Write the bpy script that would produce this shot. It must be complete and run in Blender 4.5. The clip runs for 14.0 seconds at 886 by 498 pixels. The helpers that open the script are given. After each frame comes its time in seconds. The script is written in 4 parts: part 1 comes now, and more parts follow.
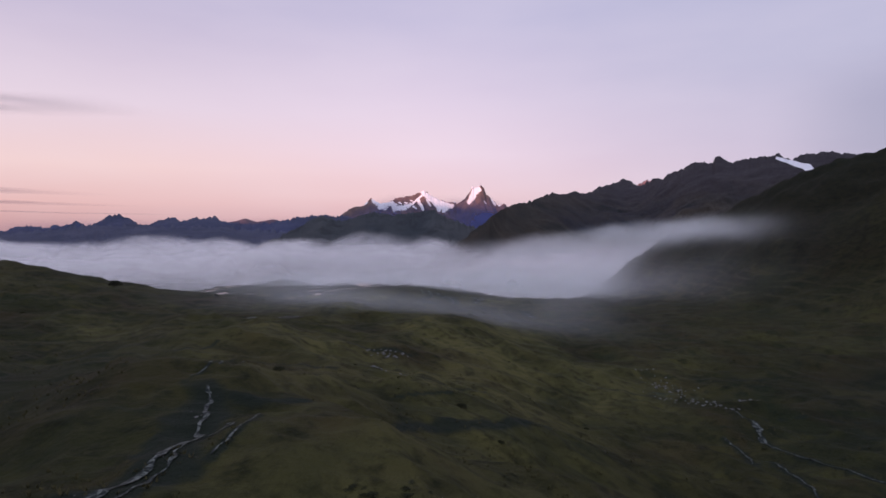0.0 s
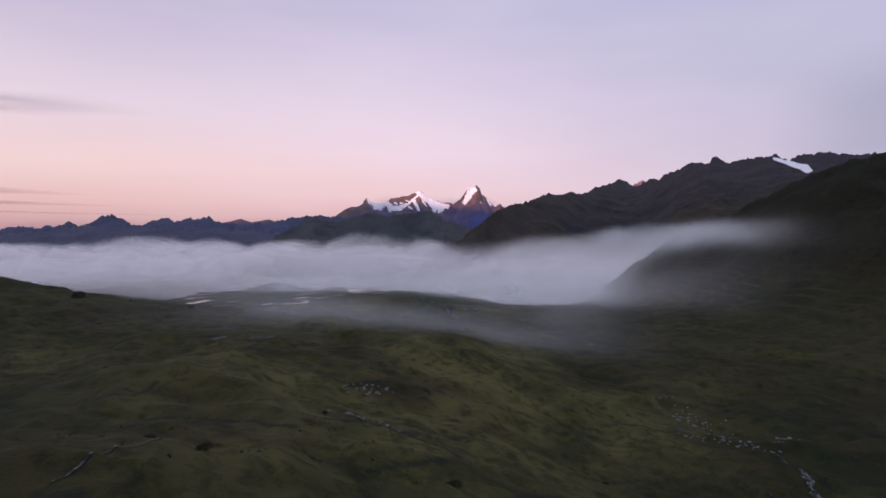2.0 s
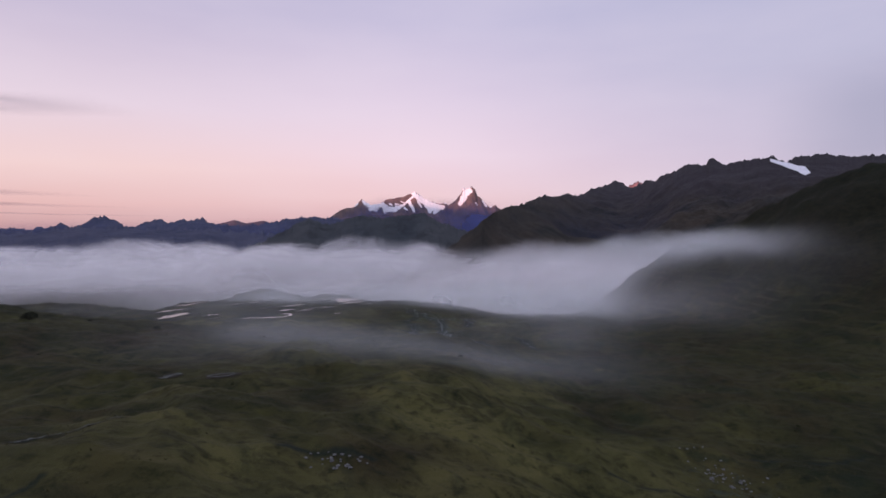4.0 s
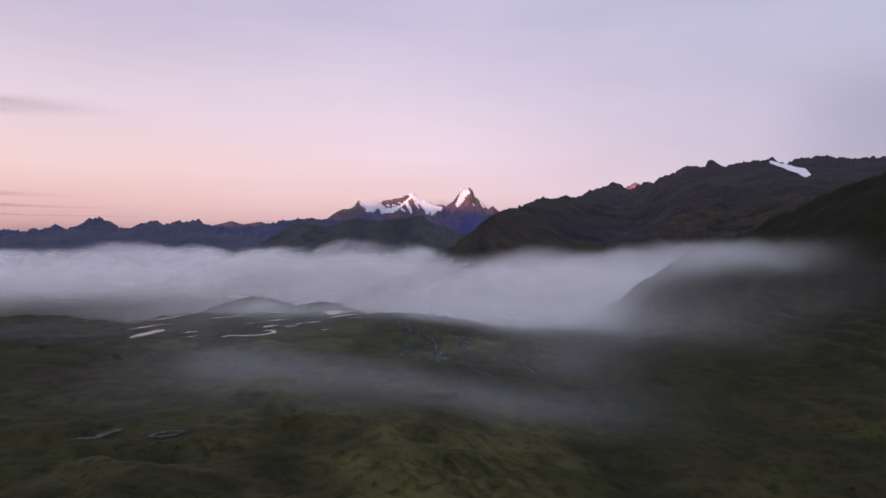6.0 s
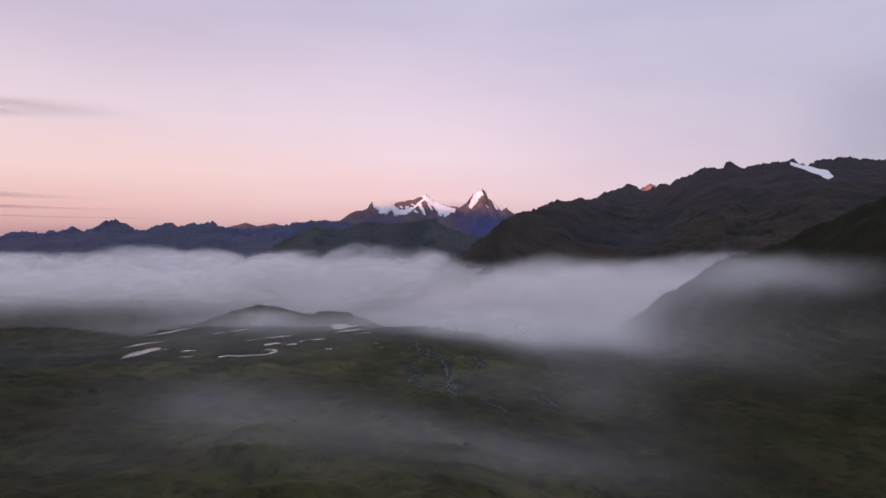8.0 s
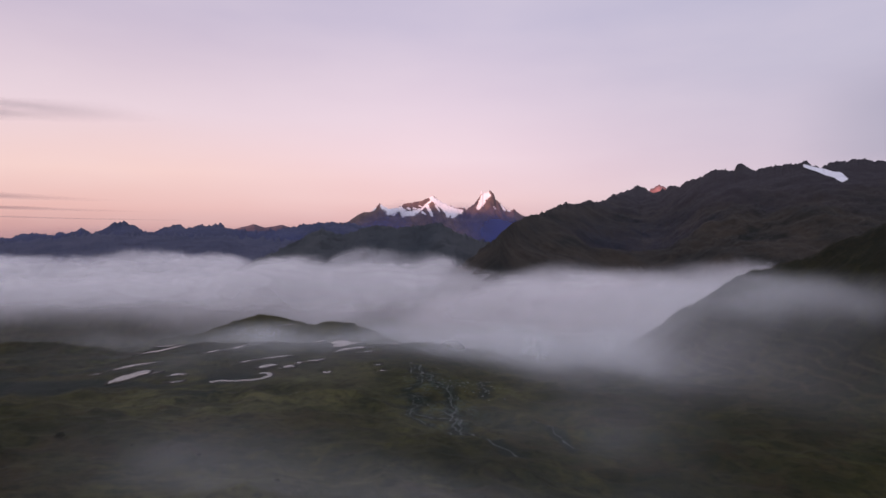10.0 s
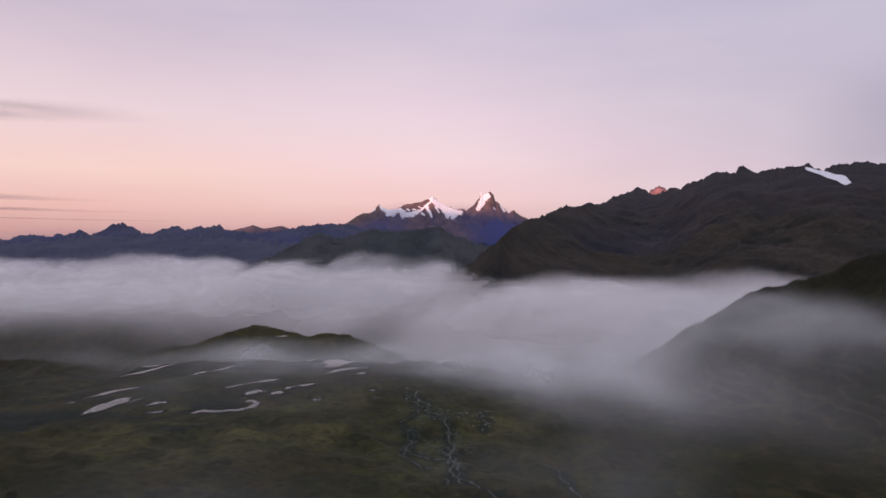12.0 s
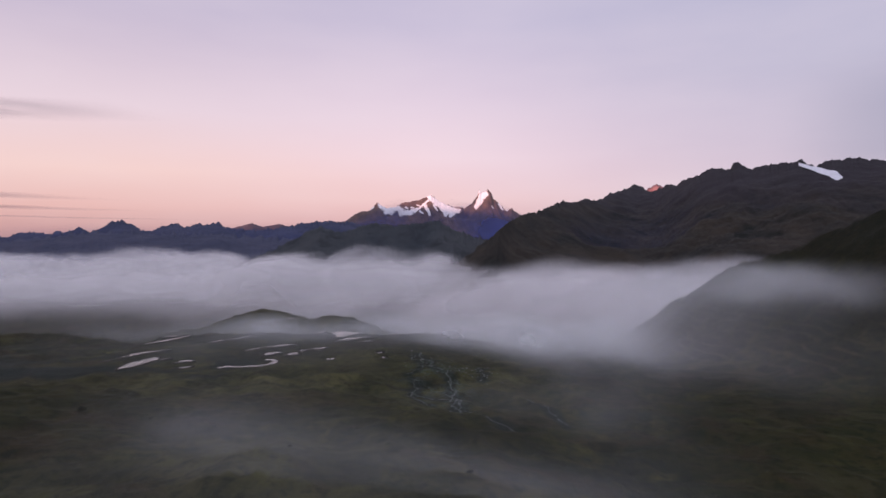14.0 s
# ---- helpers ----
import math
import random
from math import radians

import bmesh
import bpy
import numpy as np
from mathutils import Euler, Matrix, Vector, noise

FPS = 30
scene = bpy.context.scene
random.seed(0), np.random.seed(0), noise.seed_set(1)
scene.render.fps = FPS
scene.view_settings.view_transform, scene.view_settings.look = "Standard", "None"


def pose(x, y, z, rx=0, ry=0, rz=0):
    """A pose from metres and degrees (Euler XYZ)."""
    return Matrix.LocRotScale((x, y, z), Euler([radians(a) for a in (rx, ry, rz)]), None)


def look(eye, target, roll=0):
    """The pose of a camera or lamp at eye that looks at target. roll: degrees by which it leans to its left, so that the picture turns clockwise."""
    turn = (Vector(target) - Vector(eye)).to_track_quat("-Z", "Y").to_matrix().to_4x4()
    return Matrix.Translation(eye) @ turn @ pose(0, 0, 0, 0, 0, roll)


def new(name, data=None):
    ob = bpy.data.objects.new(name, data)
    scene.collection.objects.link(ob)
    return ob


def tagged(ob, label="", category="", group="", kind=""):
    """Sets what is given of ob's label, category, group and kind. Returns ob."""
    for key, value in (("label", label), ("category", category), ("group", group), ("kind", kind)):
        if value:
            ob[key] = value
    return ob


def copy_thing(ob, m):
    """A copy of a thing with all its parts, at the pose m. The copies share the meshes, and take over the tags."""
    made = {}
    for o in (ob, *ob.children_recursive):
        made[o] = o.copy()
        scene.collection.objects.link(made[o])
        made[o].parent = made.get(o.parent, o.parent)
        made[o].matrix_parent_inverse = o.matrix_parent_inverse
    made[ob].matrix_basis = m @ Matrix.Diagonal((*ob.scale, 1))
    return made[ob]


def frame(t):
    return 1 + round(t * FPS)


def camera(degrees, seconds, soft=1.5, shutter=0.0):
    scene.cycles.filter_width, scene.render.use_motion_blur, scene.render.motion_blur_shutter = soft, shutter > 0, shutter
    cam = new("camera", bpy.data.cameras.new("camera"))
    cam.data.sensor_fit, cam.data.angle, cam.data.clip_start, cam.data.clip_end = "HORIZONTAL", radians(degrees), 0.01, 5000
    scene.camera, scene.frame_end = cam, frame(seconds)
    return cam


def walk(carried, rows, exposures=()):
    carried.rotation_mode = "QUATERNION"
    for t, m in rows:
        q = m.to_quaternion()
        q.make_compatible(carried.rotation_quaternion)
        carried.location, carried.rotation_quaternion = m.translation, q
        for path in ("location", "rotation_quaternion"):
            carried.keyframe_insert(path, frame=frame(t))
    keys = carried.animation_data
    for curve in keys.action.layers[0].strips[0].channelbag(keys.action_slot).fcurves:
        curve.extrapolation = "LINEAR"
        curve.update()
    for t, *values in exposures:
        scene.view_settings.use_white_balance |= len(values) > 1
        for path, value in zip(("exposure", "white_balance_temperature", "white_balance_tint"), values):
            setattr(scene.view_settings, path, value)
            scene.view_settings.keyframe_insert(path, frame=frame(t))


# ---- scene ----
# ---- camera: a drone that climbs out over a misty highland valley ----
cam = camera(73.8, 14.0, soft=1.6)
PATH = [
    (0.0, 0.000, 0.000, 30.000, 87.753, 0.000),
    (0.5, 0.087, 1.766, 30.116, 87.742, -0.097),
    (1.0, 0.166, 3.680, 30.320, 87.752, -0.190),
    (1.5, 0.252, 5.738, 30.587, 87.746, -0.279),
    (2.0, 0.341, 7.900, 30.913, 87.773, -0.416),
    (2.5, 0.441, 10.096, 31.263, 87.825, -0.477),
    (3.0, 0.574, 12.293, 31.678, 87.835, -0.557),
    (5.5, 1.454, 23.646, 34.162, 87.920, -1.190),
    (6.0, 1.664, 25.823, 34.760, 87.939, -1.100),
    (6.5, 1.851, 28.085, 35.386, 87.975, -0.653),
    (7.0, 1.983, 30.258, 35.985, 87.991, -0.213),
    (7.5, 2.100, 32.324, 36.557, 88.038, 0.059),
    (8.0, 2.212, 34.193, 37.132, 88.068, 0.184),
    (10.5, 2.859, 43.013, 41.003, 88.174, 0.984),
    (11.0, 2.903, 44.748, 41.813, 88.182, 0.955),
    (11.5, 2.953, 46.439, 42.694, 88.210, 0.914),
    (12.0, 3.058, 48.155, 43.617, 88.222, 0.886),
    (12.5, 3.136, 49.960, 44.498, 88.271, 0.849),
    (13.0, 3.151, 51.812, 45.413, 88.287, 0.851),
    (13.5, 3.135, 53.693, 46.326, 88.304, 0.853),
    (13.6, 2.997, 50.428, 44.766, 88.264, 0.822),
    (13.7, 2.859, 47.163, 43.206, 88.225, 0.790),
    (13.8, 2.721, 43.898, 41.646, 88.185, 0.759),
    (13.9, 2.583, 40.633, 40.085, 88.146, 0.727),
    (14.0, 2.445, 37.368, 38.525, 88.106, 0.696),
]
walk(cam, [(t, pose(x, y, z, rx, 0, rz)) for t, x, y, z, rx, rz in PATH],
     [(0.0, 0.0, 6200, 9), (3.0, 0.0, 6230, 9), (6.5, 0.0, 6340, 9), (8.0, 0.0, 6440, 9), (11.0, 0.0, 6700, 9), (13.5, 0.0, 6890, 9), (14.0, 0.0, 6510, 9)])
scene.cycles.transparent_max_bounces = 128
scene.cycles.diffuse_bounces, scene.cycles.transmission_bounces, scene.cycles.max_bounces = 8, 12, 16

# ---- world: pink dusk sky ----
SUN_AZ = math.atan2(-0.45, -1.0)      # the sun stands low behind the camera
SUN_EL = radians(4.0)
world = bpy.data.worlds.new("dusk_sky")
scene.world = world
world.use_nodes = True
wt = world.node_tree
wt.nodes.clear()


def ramp(tree, stops, fac, smooth=False):
    """A colour ramp through stops of (position, colour or grey)."""
    n = tree.nodes.new("ShaderNodeValToRGB")
    n.color_ramp.interpolation = "EASE" if smooth else "LINEAR"
    while len(n.color_ramp.elements) < len(stops):
        n.color_ramp.elements.new(1.0)
    for e, (p, c) in zip(n.color_ramp.elements, stops):
        e.position = p
        e.color = (*c, 1) if isinstance(c, tuple) else (c, c, c, 1)
    tree.links.new(fac, n.inputs[0])
    return n.outputs[0]


def maths(tree, op, a, b=None, c=None, clamp=False):
    n = tree.nodes.new("ShaderNodeMath")
    n.operation, n.use_clamp = op, clamp
    for k, v in enumerate((a, b, c)):
        if v is None:
            continue
        if isinstance(v, (int, float)):
            n.inputs[k].default_value = v
        else:
            tree.links.new(v, n.inputs[k])
    return n.outputs[0]


def mixed(tree, fac, a, b, kind="MIX"):
    """Mix of two colours."""
    n = tree.nodes.new("ShaderNodeMix")
    n.data_type, n.blend_type = "RGBA", kind
    for k, v in ((0, fac), (6, a), (7, b)):
        if isinstance(v, (int, float)):
            n.inputs[k].default_value = v
        elif isinstance(v, tuple):
            n.inputs[k].default_value = (*v, 1)
        else:
            tree.links.new(v, n.inputs[k])
    return n.outputs[2]


def srgb(r, g, b):
    return tuple((v / 255 / 12.92) if v < 10 else ((v / 255 + 0.055) / 1.055) ** 2.4 for v in (r, g, b))


coord = wt.nodes.new("ShaderNodeTexCoord")
split = wt.nodes.new("ShaderNodeSeparateXYZ")
wt.links.new(coord.outputs["Generated"], split.inputs[0])
height = maths(wt, "MULTIPLY_ADD", split.outputs[2], 1.0, 0.1)
warm = ramp(wt, [(0.0, srgb(120, 98, 110)), (0.1, srgb(196, 146, 152)), (0.135, srgb(230, 178, 174)), (0.19, srgb(245, 206, 200)),
                 (0.28, srgb(233, 210, 220)), (0.42, srgb(198, 185, 208)), (0.6, srgb(194, 188, 212)), (1.0, srgb(188, 186, 210))], height)
cool = ramp(wt, [(0.0, srgb(105, 98, 115)), (0.1, srgb(188, 166, 180)), (0.16, srgb(212, 190, 206)), (0.24, srgb(200, 186, 206)),
                 (0.34, srgb(190, 184, 207)), (0.42, srgb(182, 179, 206)), (0.6, srgb(188, 186, 212)), (1.0, srgb(188, 186, 210))], height)
pink = ramp(wt, [(0.0, srgb(115, 100, 112)), (0.1, srgb(212, 160, 172)), (0.15, srgb(240, 198, 202)), (0.22, srgb(243, 212, 222)),
                 (0.30, srgb(230, 208, 224)), (0.42, srgb(203, 192, 216)), (0.6, srgb(192, 187, 212)), (1.0, srgb(188, 186, 210))], height)
side_l = maths(wt, "MULTIPLY_ADD", split.outputs[0], -1.4, 0.15, clamp=True)
side_r = maths(wt, "MULTIPLY_ADD", split.outputs[0], 1.4, 0.15, clamp=True)
side_l, side_r = (maths(wt, "MULTIPLY", maths(wt, "MULTIPLY", k, k), maths(wt, "MULTIPLY_ADD", k, -2.0, 3.0)) for k in (side_l, side_r))
sky_col = mixed(wt, side_r, mixed(wt, side_l, pink, warm), cool)
behind = maths(wt, "MULTIPLY_ADD", split.outputs[1], -1.5, 0.1, clamp=True)
sky_col = mixed(wt, behind, sky_col, ramp(wt, [(0.0, srgb(110, 100, 105)), (0.1, srgb(235, 190, 170)), (0.25, srgb(220, 208, 214)), (0.6, srgb(190, 187, 212)), (1.0, srgb(188, 186, 210))], height))
veil = wt.nodes.new("ShaderNodeTexNoise")
stretch = wt.nodes.new("ShaderNodeMapping")
stretch.inputs["Scale"].default_value = (1.0, 1.0, 3.5)
wt.links.new(coord.outputs["Generated"], stretch.inputs[0])
wt.links.new(stretch.outputs[0], veil.inputs["Vector"])
veil.inputs["Scale"].default_value, veil.inputs["Detail"].default_value = 3.2, 4.0
sky_col = mixed(wt, ramp(wt, [(0.35, 0.0), (0.70, 0.16)], veil.outputs[0]), sky_col, srgb(246, 228, 236))
dim = maths(wt, "MULTIPLY", ramp(wt, [(0.45, 0.0), (0.61, 1.0)], split.outputs[0], True), ramp(wt, [(0.16, 0.0), (0.21, 1.0), (0.26, 1.0), (0.36, 0.0)], height, True))
sky_col = mixed(wt, maths(wt, "MULTIPLY", dim, 0.55), sky_col, srgb(150, 148, 172))
# the sky is brightest on the sun's side, behind the camera
glow = maths(wt, "MULTIPLY_ADD", behind, 0.60, 1.0)
sky_col = mixed(wt, 1.0, sky_col, glow, "MULTIPLY")
nishita = wt.nodes.new("ShaderNodeTexSky")
nishita.sky_type, nishita.sun_disc = "NISHITA", False
nishita.sun_elevation, nishita.sun_rotation = SUN_EL, SUN_AZ
nishita.altitude = 4500
dusk, day, both = (wt.nodes.new("ShaderNodeBackground"), wt.nodes.new("ShaderNodeBackground"), wt.nodes.new("ShaderNodeAddShader"))
wt.links.new(sky_col, dusk.inputs[0])
wt.links.new(nishita.outputs[0], day.inputs[0])
dusk.inputs[1].default_value, day.inputs[1].default_value = 0.98, 0.01
wt.links.new(dusk.outputs[0], both.inputs[0])
wt.links.new(day.outputs[0], both.inputs[1])
wt.links.new(both.outputs[0], wt.nodes.new("ShaderNodeOutputWorld").inputs[0])

sun = new("sun", bpy.data.lights.new("sun", "SUN"))
sun.data.energy, sun.data.angle, sun.data.color = 5.0, radians(0.5), (1.0, 0.46, 0.37)
sun.matrix_world = look((-0.45 * 900, -900, 987 * math.tan(SUN_EL)), (0, 0, 0))


# ---- noise and heights ----
def lattice(ix, iy, seed):
    h = (ix.astype(np.int64) * 374761393 + iy.astype(np.int64) * 668265263 + seed * 974634777) & 0x7FFFFFFF
    h = ((h ^ (h >> 13)) * 1274126177) & 0x7FFFFFFF
    return ((h ^ (h >> 16)) & 0xFFFF) / 65535.0 * 2 - 1


def vnoise(x, y, seed):
    ix, iy = np.floor(x), np.floor(y)
    fx, fy = x - ix, y - iy
    fx, fy = fx * fx * fx * (fx * (fx * 6 - 15) + 10), fy * fy * fy * (fy * (fy * 6 - 15) + 10)
    a, b = lattice(ix, iy, seed), lattice(ix + 1, iy, seed)
    c, d = lattice(ix, iy + 1, seed), lattice(ix + 1, iy + 1, seed)
    return (a * (1 - fx) + b * fx) * (1 - fy) + (c * (1 - fx) + d * fx) * fy


def fbm(x, y, size, octaves=4, seed=1, gain=0.5):
    out, amp, total = 0.0, 1.0, 0.0
    for k in range(octaves):
        ca, sa = math.cos(0.6 * k), math.sin(0.6 * k)
        out = out + amp * vnoise((x * ca - y * sa) / size + 7.3 * k, (x * sa + y * ca) / size - 3.1 * k, seed + 17 * k)
        total += amp
        amp, size = amp * gain, size * 0.49
    return out / total


def ridged(x, y, size, octaves=4, seed=1):
    out, amp, total = 0.0, 1.0, 0.0
    for k in range(octaves):
        out = out + amp * (1 - np.abs(vnoise(x / size + 5.1 * k, y / size + 9.7 * k, seed + 31 * k)) * 2)
        total += amp
        amp, size = amp * 0.5, size * 0.5
    return out / total


def smooth(a, b, x):
    u = np.clip((x - a) / (b - a), 0, 1)
    return u * u * (3 - 2 * u)


def curve(x, pairs):
    """A gentle curve through a few (x, value) pairs."""
    px, pv = zip(*pairs)
    w = 0.15 * (px[-1] - px[0]) / len(px)
    return (np.interp(x - w, px, pv) + 2 * np.interp(x, px, pv) + np.interp(x + w, px, pv)) / 4


# ponds: centre x, y, half length, half width, turn, level
PONDS = [
    (-62.8, 161.5, 4.6, 0.9, 52, 12.2), (-59.0, 152.0, 5.4, 1.5, 80, 12.2), (-55.6, 155.6, 1.2, 0.35, 54, 12.2),
    (-50.6, 153.9, 1.7, 0.9, 25, 12.2), (-48.4, 148.8, 1.5, 0.55, 27, 12.2), (-35.6, 161.3, 2.3, 1.0, 55, 12.2),
    (-31.0, 161.0, 1.6, 0.9, 48, 12.2), (-29.4, 165.0, 1.2, 0.6, 64, 12.2), (-26.5, 167.3, 1.8, 0.8, 35, 12.2),
    (-36.6, 169.8, 3.0, 0.9, 35, 12.2), (-41.0, 166.2, 1.9, 0.5, 45, 12.2), (-25.2, 194.7, 4.2, 3.4, 15, 10.6),
    (-21.8, 185.6, 4.4, 1.2, 38, 11.0), (-18.0, 181.0, 1.6, 0.6, 26, 11.2), (-69.0, 185.4, 6.4, 0.9, 65, 10.6),
    (-71.0, 191.0, 2.8, 0.7, 28, 10.4), (-55.0, 181.5, 2.6, 0.6, 58, 11.0), (-51.5, 187.0, 3.0, 0.7, 60, 10.8), (-33.4, 200.4, 2.0, 0.6, 62, 10.0),
    (-12.7, 164.4, 0.7, 0.5, 45, 11.9), (-11.2, 159.1, 0.6, 0.5, 10, 11.9), (-12.6, 195.3, 1.2, 0.7, 0, 10.4),
    (-66.7, 154.0, 0.9, 0.35, 43, 12.2), (-67.5, 286.5, 3.0, 1.5, 10, 0.6),
]
# winding water: points, half width, level lift
BENDS = [
    ("crescent_pond", [(-41.8, 148.2), (-40.4, 149.6), (-38.4, 149.2), (-36.2, 149.8), (-34.2, 150.4), (-32.7, 152.2), (-32.8, 154.9), (-35.0, 155.6)], 0.55, 12.2),
    ("forked_pond", [(-26.0, 69.7), (-25.0, 70.7), (-24.2, 70.9), (-23.9, 71.8), (-23.2, 72.9)], 0.30, 18.7),
    ("ring_pond", [(-19.8, 70.5), (-19.3, 71.1), (-18.6, 71.45), (-17.7, 71.6), (-17.8, 71.0), (-18.4, 70.5), (-19.2, 70.3), (-19.8, 70.5)], 0.15, 19.0),
    ("horseshoe_pond", [(-22.8, 157.9), (-22.6, 157.0), (-22.1, 156.8), (-21.7, 157.4), (-21.8, 158.3)], 0.24, 12.0),
]


# running water: points, half width, wet margin, wander, label
STREAMS = [
    ([(-9.3, 23.0), (-8.9, 22.3), (-8.4, 20.7), (-7.9, 18.9), (-7.6, 17.8), (-7.8, 16.7), (-7.8, 15.6), (-8.2, 14.4), (-8.9, 13.4), (-10.5, 11.0), (-13, 8)], (0.05, 0.15), 1.1, 0.05, "shallow mountain brook over dark gravel"),
    ([(-7.7, 17.4), (-7.4, 16.2), (-7.4, 15.0), (-7.8, 13.8), (-9.2, 11.8), (-11.5, 9.0)], (0.03, 0.09), 0.9, 0.06, "braided second arm of a brook"),
    ([(-7.5, 17.7), (-6.8, 17.6), (-6.6, 18.3), (-6.9, 18.6)], 0.045, 0.35, 0.03, "small side pool of a mountain brook"),
    ([(-6.1, 19.5), (-6.0, 18.1), (-6.2, 16.8), (-6.3, 15.8)], 0.03, 0.3, 0.03, "narrow side rill beside a brook"),
    ([(-9.7, 29.0), (-10.1, 27.0), (-10.1, 25.6), (-10.4, 24.0)], 0.03, 0.15, 0.03, "thin pale rill running down a grassy slope"),
    ([(-21.6, 48.0), (-21.2, 49.2), (-21.0, 51.1), (-19.8, 52.0), (-18.1, 52.8)], 0.09, 0.4, 0.06, "thin stony rill crossing the slope"),
    ([(26.2, 52.5), (26.1, 48.5), (25.5, 46.4), (25.0, 44.4), (25.8, 43.2), (27.7, 39.8), (30, 35)], 0.07, 0.5, 0.08, "small brook winding through dark grass"),
    ([(26.0, 49.0), (25.8, 47.6), (25.4, 46.2), (25.1, 45.0)], 0.20, 0.5, 0.05, "broader pool of a small brook"),
    ([(24.0, 42.2), (23.7, 40.0), (23.5, 38.0), (23.0, 35.0)], 0.06, 0.4, 0.08, "thin rill in dark grass"),
    ([(22.5, 46.8), (22.8, 43.8), (21.8, 40.7)], 0.05, 0.4, 0.08, "thin broken rill in dark grass"),
    ([(-4.8, 164.0), (-1.9, 154.1), (-0.7, 149.0), (2.3, 145.2), (2.8, 132.2), (3.4, 125.3), (5.0, 120.3), (7.0, 115.9), (11.2, 111.3)], 0.17, 1.6, 0.5, "braided stream winding across a wet flat"),
    ([(-4.0, 135.5), (-3.0, 132.0), (3.0, 127.8), (3.0, 122.9), (4.7, 118.6)], 0.15, 1.4, 0.3, "braided stream arm on a wet flat"),
    ([(8.4, 153.0), (8.2, 149.6), (8.6, 146.0), (8.2, 142.3)], 0.18, 1.5, 0.3, "wet braided arm of a stream"),
    ([(14.8, 128.8), (17.5, 124.0), (18.5, 118.0)], 0.11, 1.2, 0.3, "wet rill at the foot of a fog bank"),
    ([(-6.3, 44.3), (-5.0, 43.2), (-2.0, 42.0), (2.5, 40.0)], 0.03, 0.5, 0.06, "thin rill in a shallow dark gully"),
]


# dry gullies and peat cuts: points, half width
GULLIES = [
    ([(-22.0, 38.6), (-20.1, 38.7), (-17.0, 40.8), (-16.4, 43.0)], 0.30), ([(-5.6, 41.2), (-2.7, 43.7), (-0.6, 44.1), (3.2, 45.4)], 0.35),
    ([(-8.1, 51.2), (-5.5, 52.1), (-3.0, 52.6)], 0.55), ([(-14.8, 37.6), (-10.3, 37.1), (-6.6, 36.1)], 0.45), ([(-2.9, 32.5), (-1.1, 33.4), (0.5, 34.9)], 0.25),
    ([(-8.0, 22.7), (-6.2, 23.4), (-3.2, 25.6), (-1.7, 28.0), (0.0, 29.6), (3.1, 31.3), (6.2, 36.3)], 0.75), ([(-19.0, 66.0), (-17.5, 65.8), (-16.2, 66.8)], 0.40),
    ([(28.0, 66.0), (33.0, 64.5), (38.0, 66.5)], 0.40), ([(30.0, 52.0), (36.0, 50.5), (44.0, 52.0)], 0.30), ([(14.0, 60.0), (18.0, 58.0), (22.0, 58.5)], 0.35),
    ([(-75.0, 143.0), (-66.0, 146.5), (-58.0, 147.0), (-50.0, 143.5)], 0.9), ([(-84.0, 152.0), (-74.0, 156.0), (-66.0, 158.5)], 1.2), ([(-90.0, 138.0), (-80.0, 141.0), (-72.0, 139.5)], 1.1),
]
braid = random.Random(811)
for k in range(4):
    side, y_a = braid.uniform(-5.5, 6.5), braid.uniform(132, 162)
    STREAMS.append(([(side + braid.uniform(-1.6, 1.6) + 0.10 * (150 - yy), yy) for yy in (y_a, y_a - 4, y_a - 8, y_a - 12.5, y_a - 17)],
                    braid.uniform(0.04, 0.10), 1.2, 0.4, "thin braided rill on a wet stony flat"))


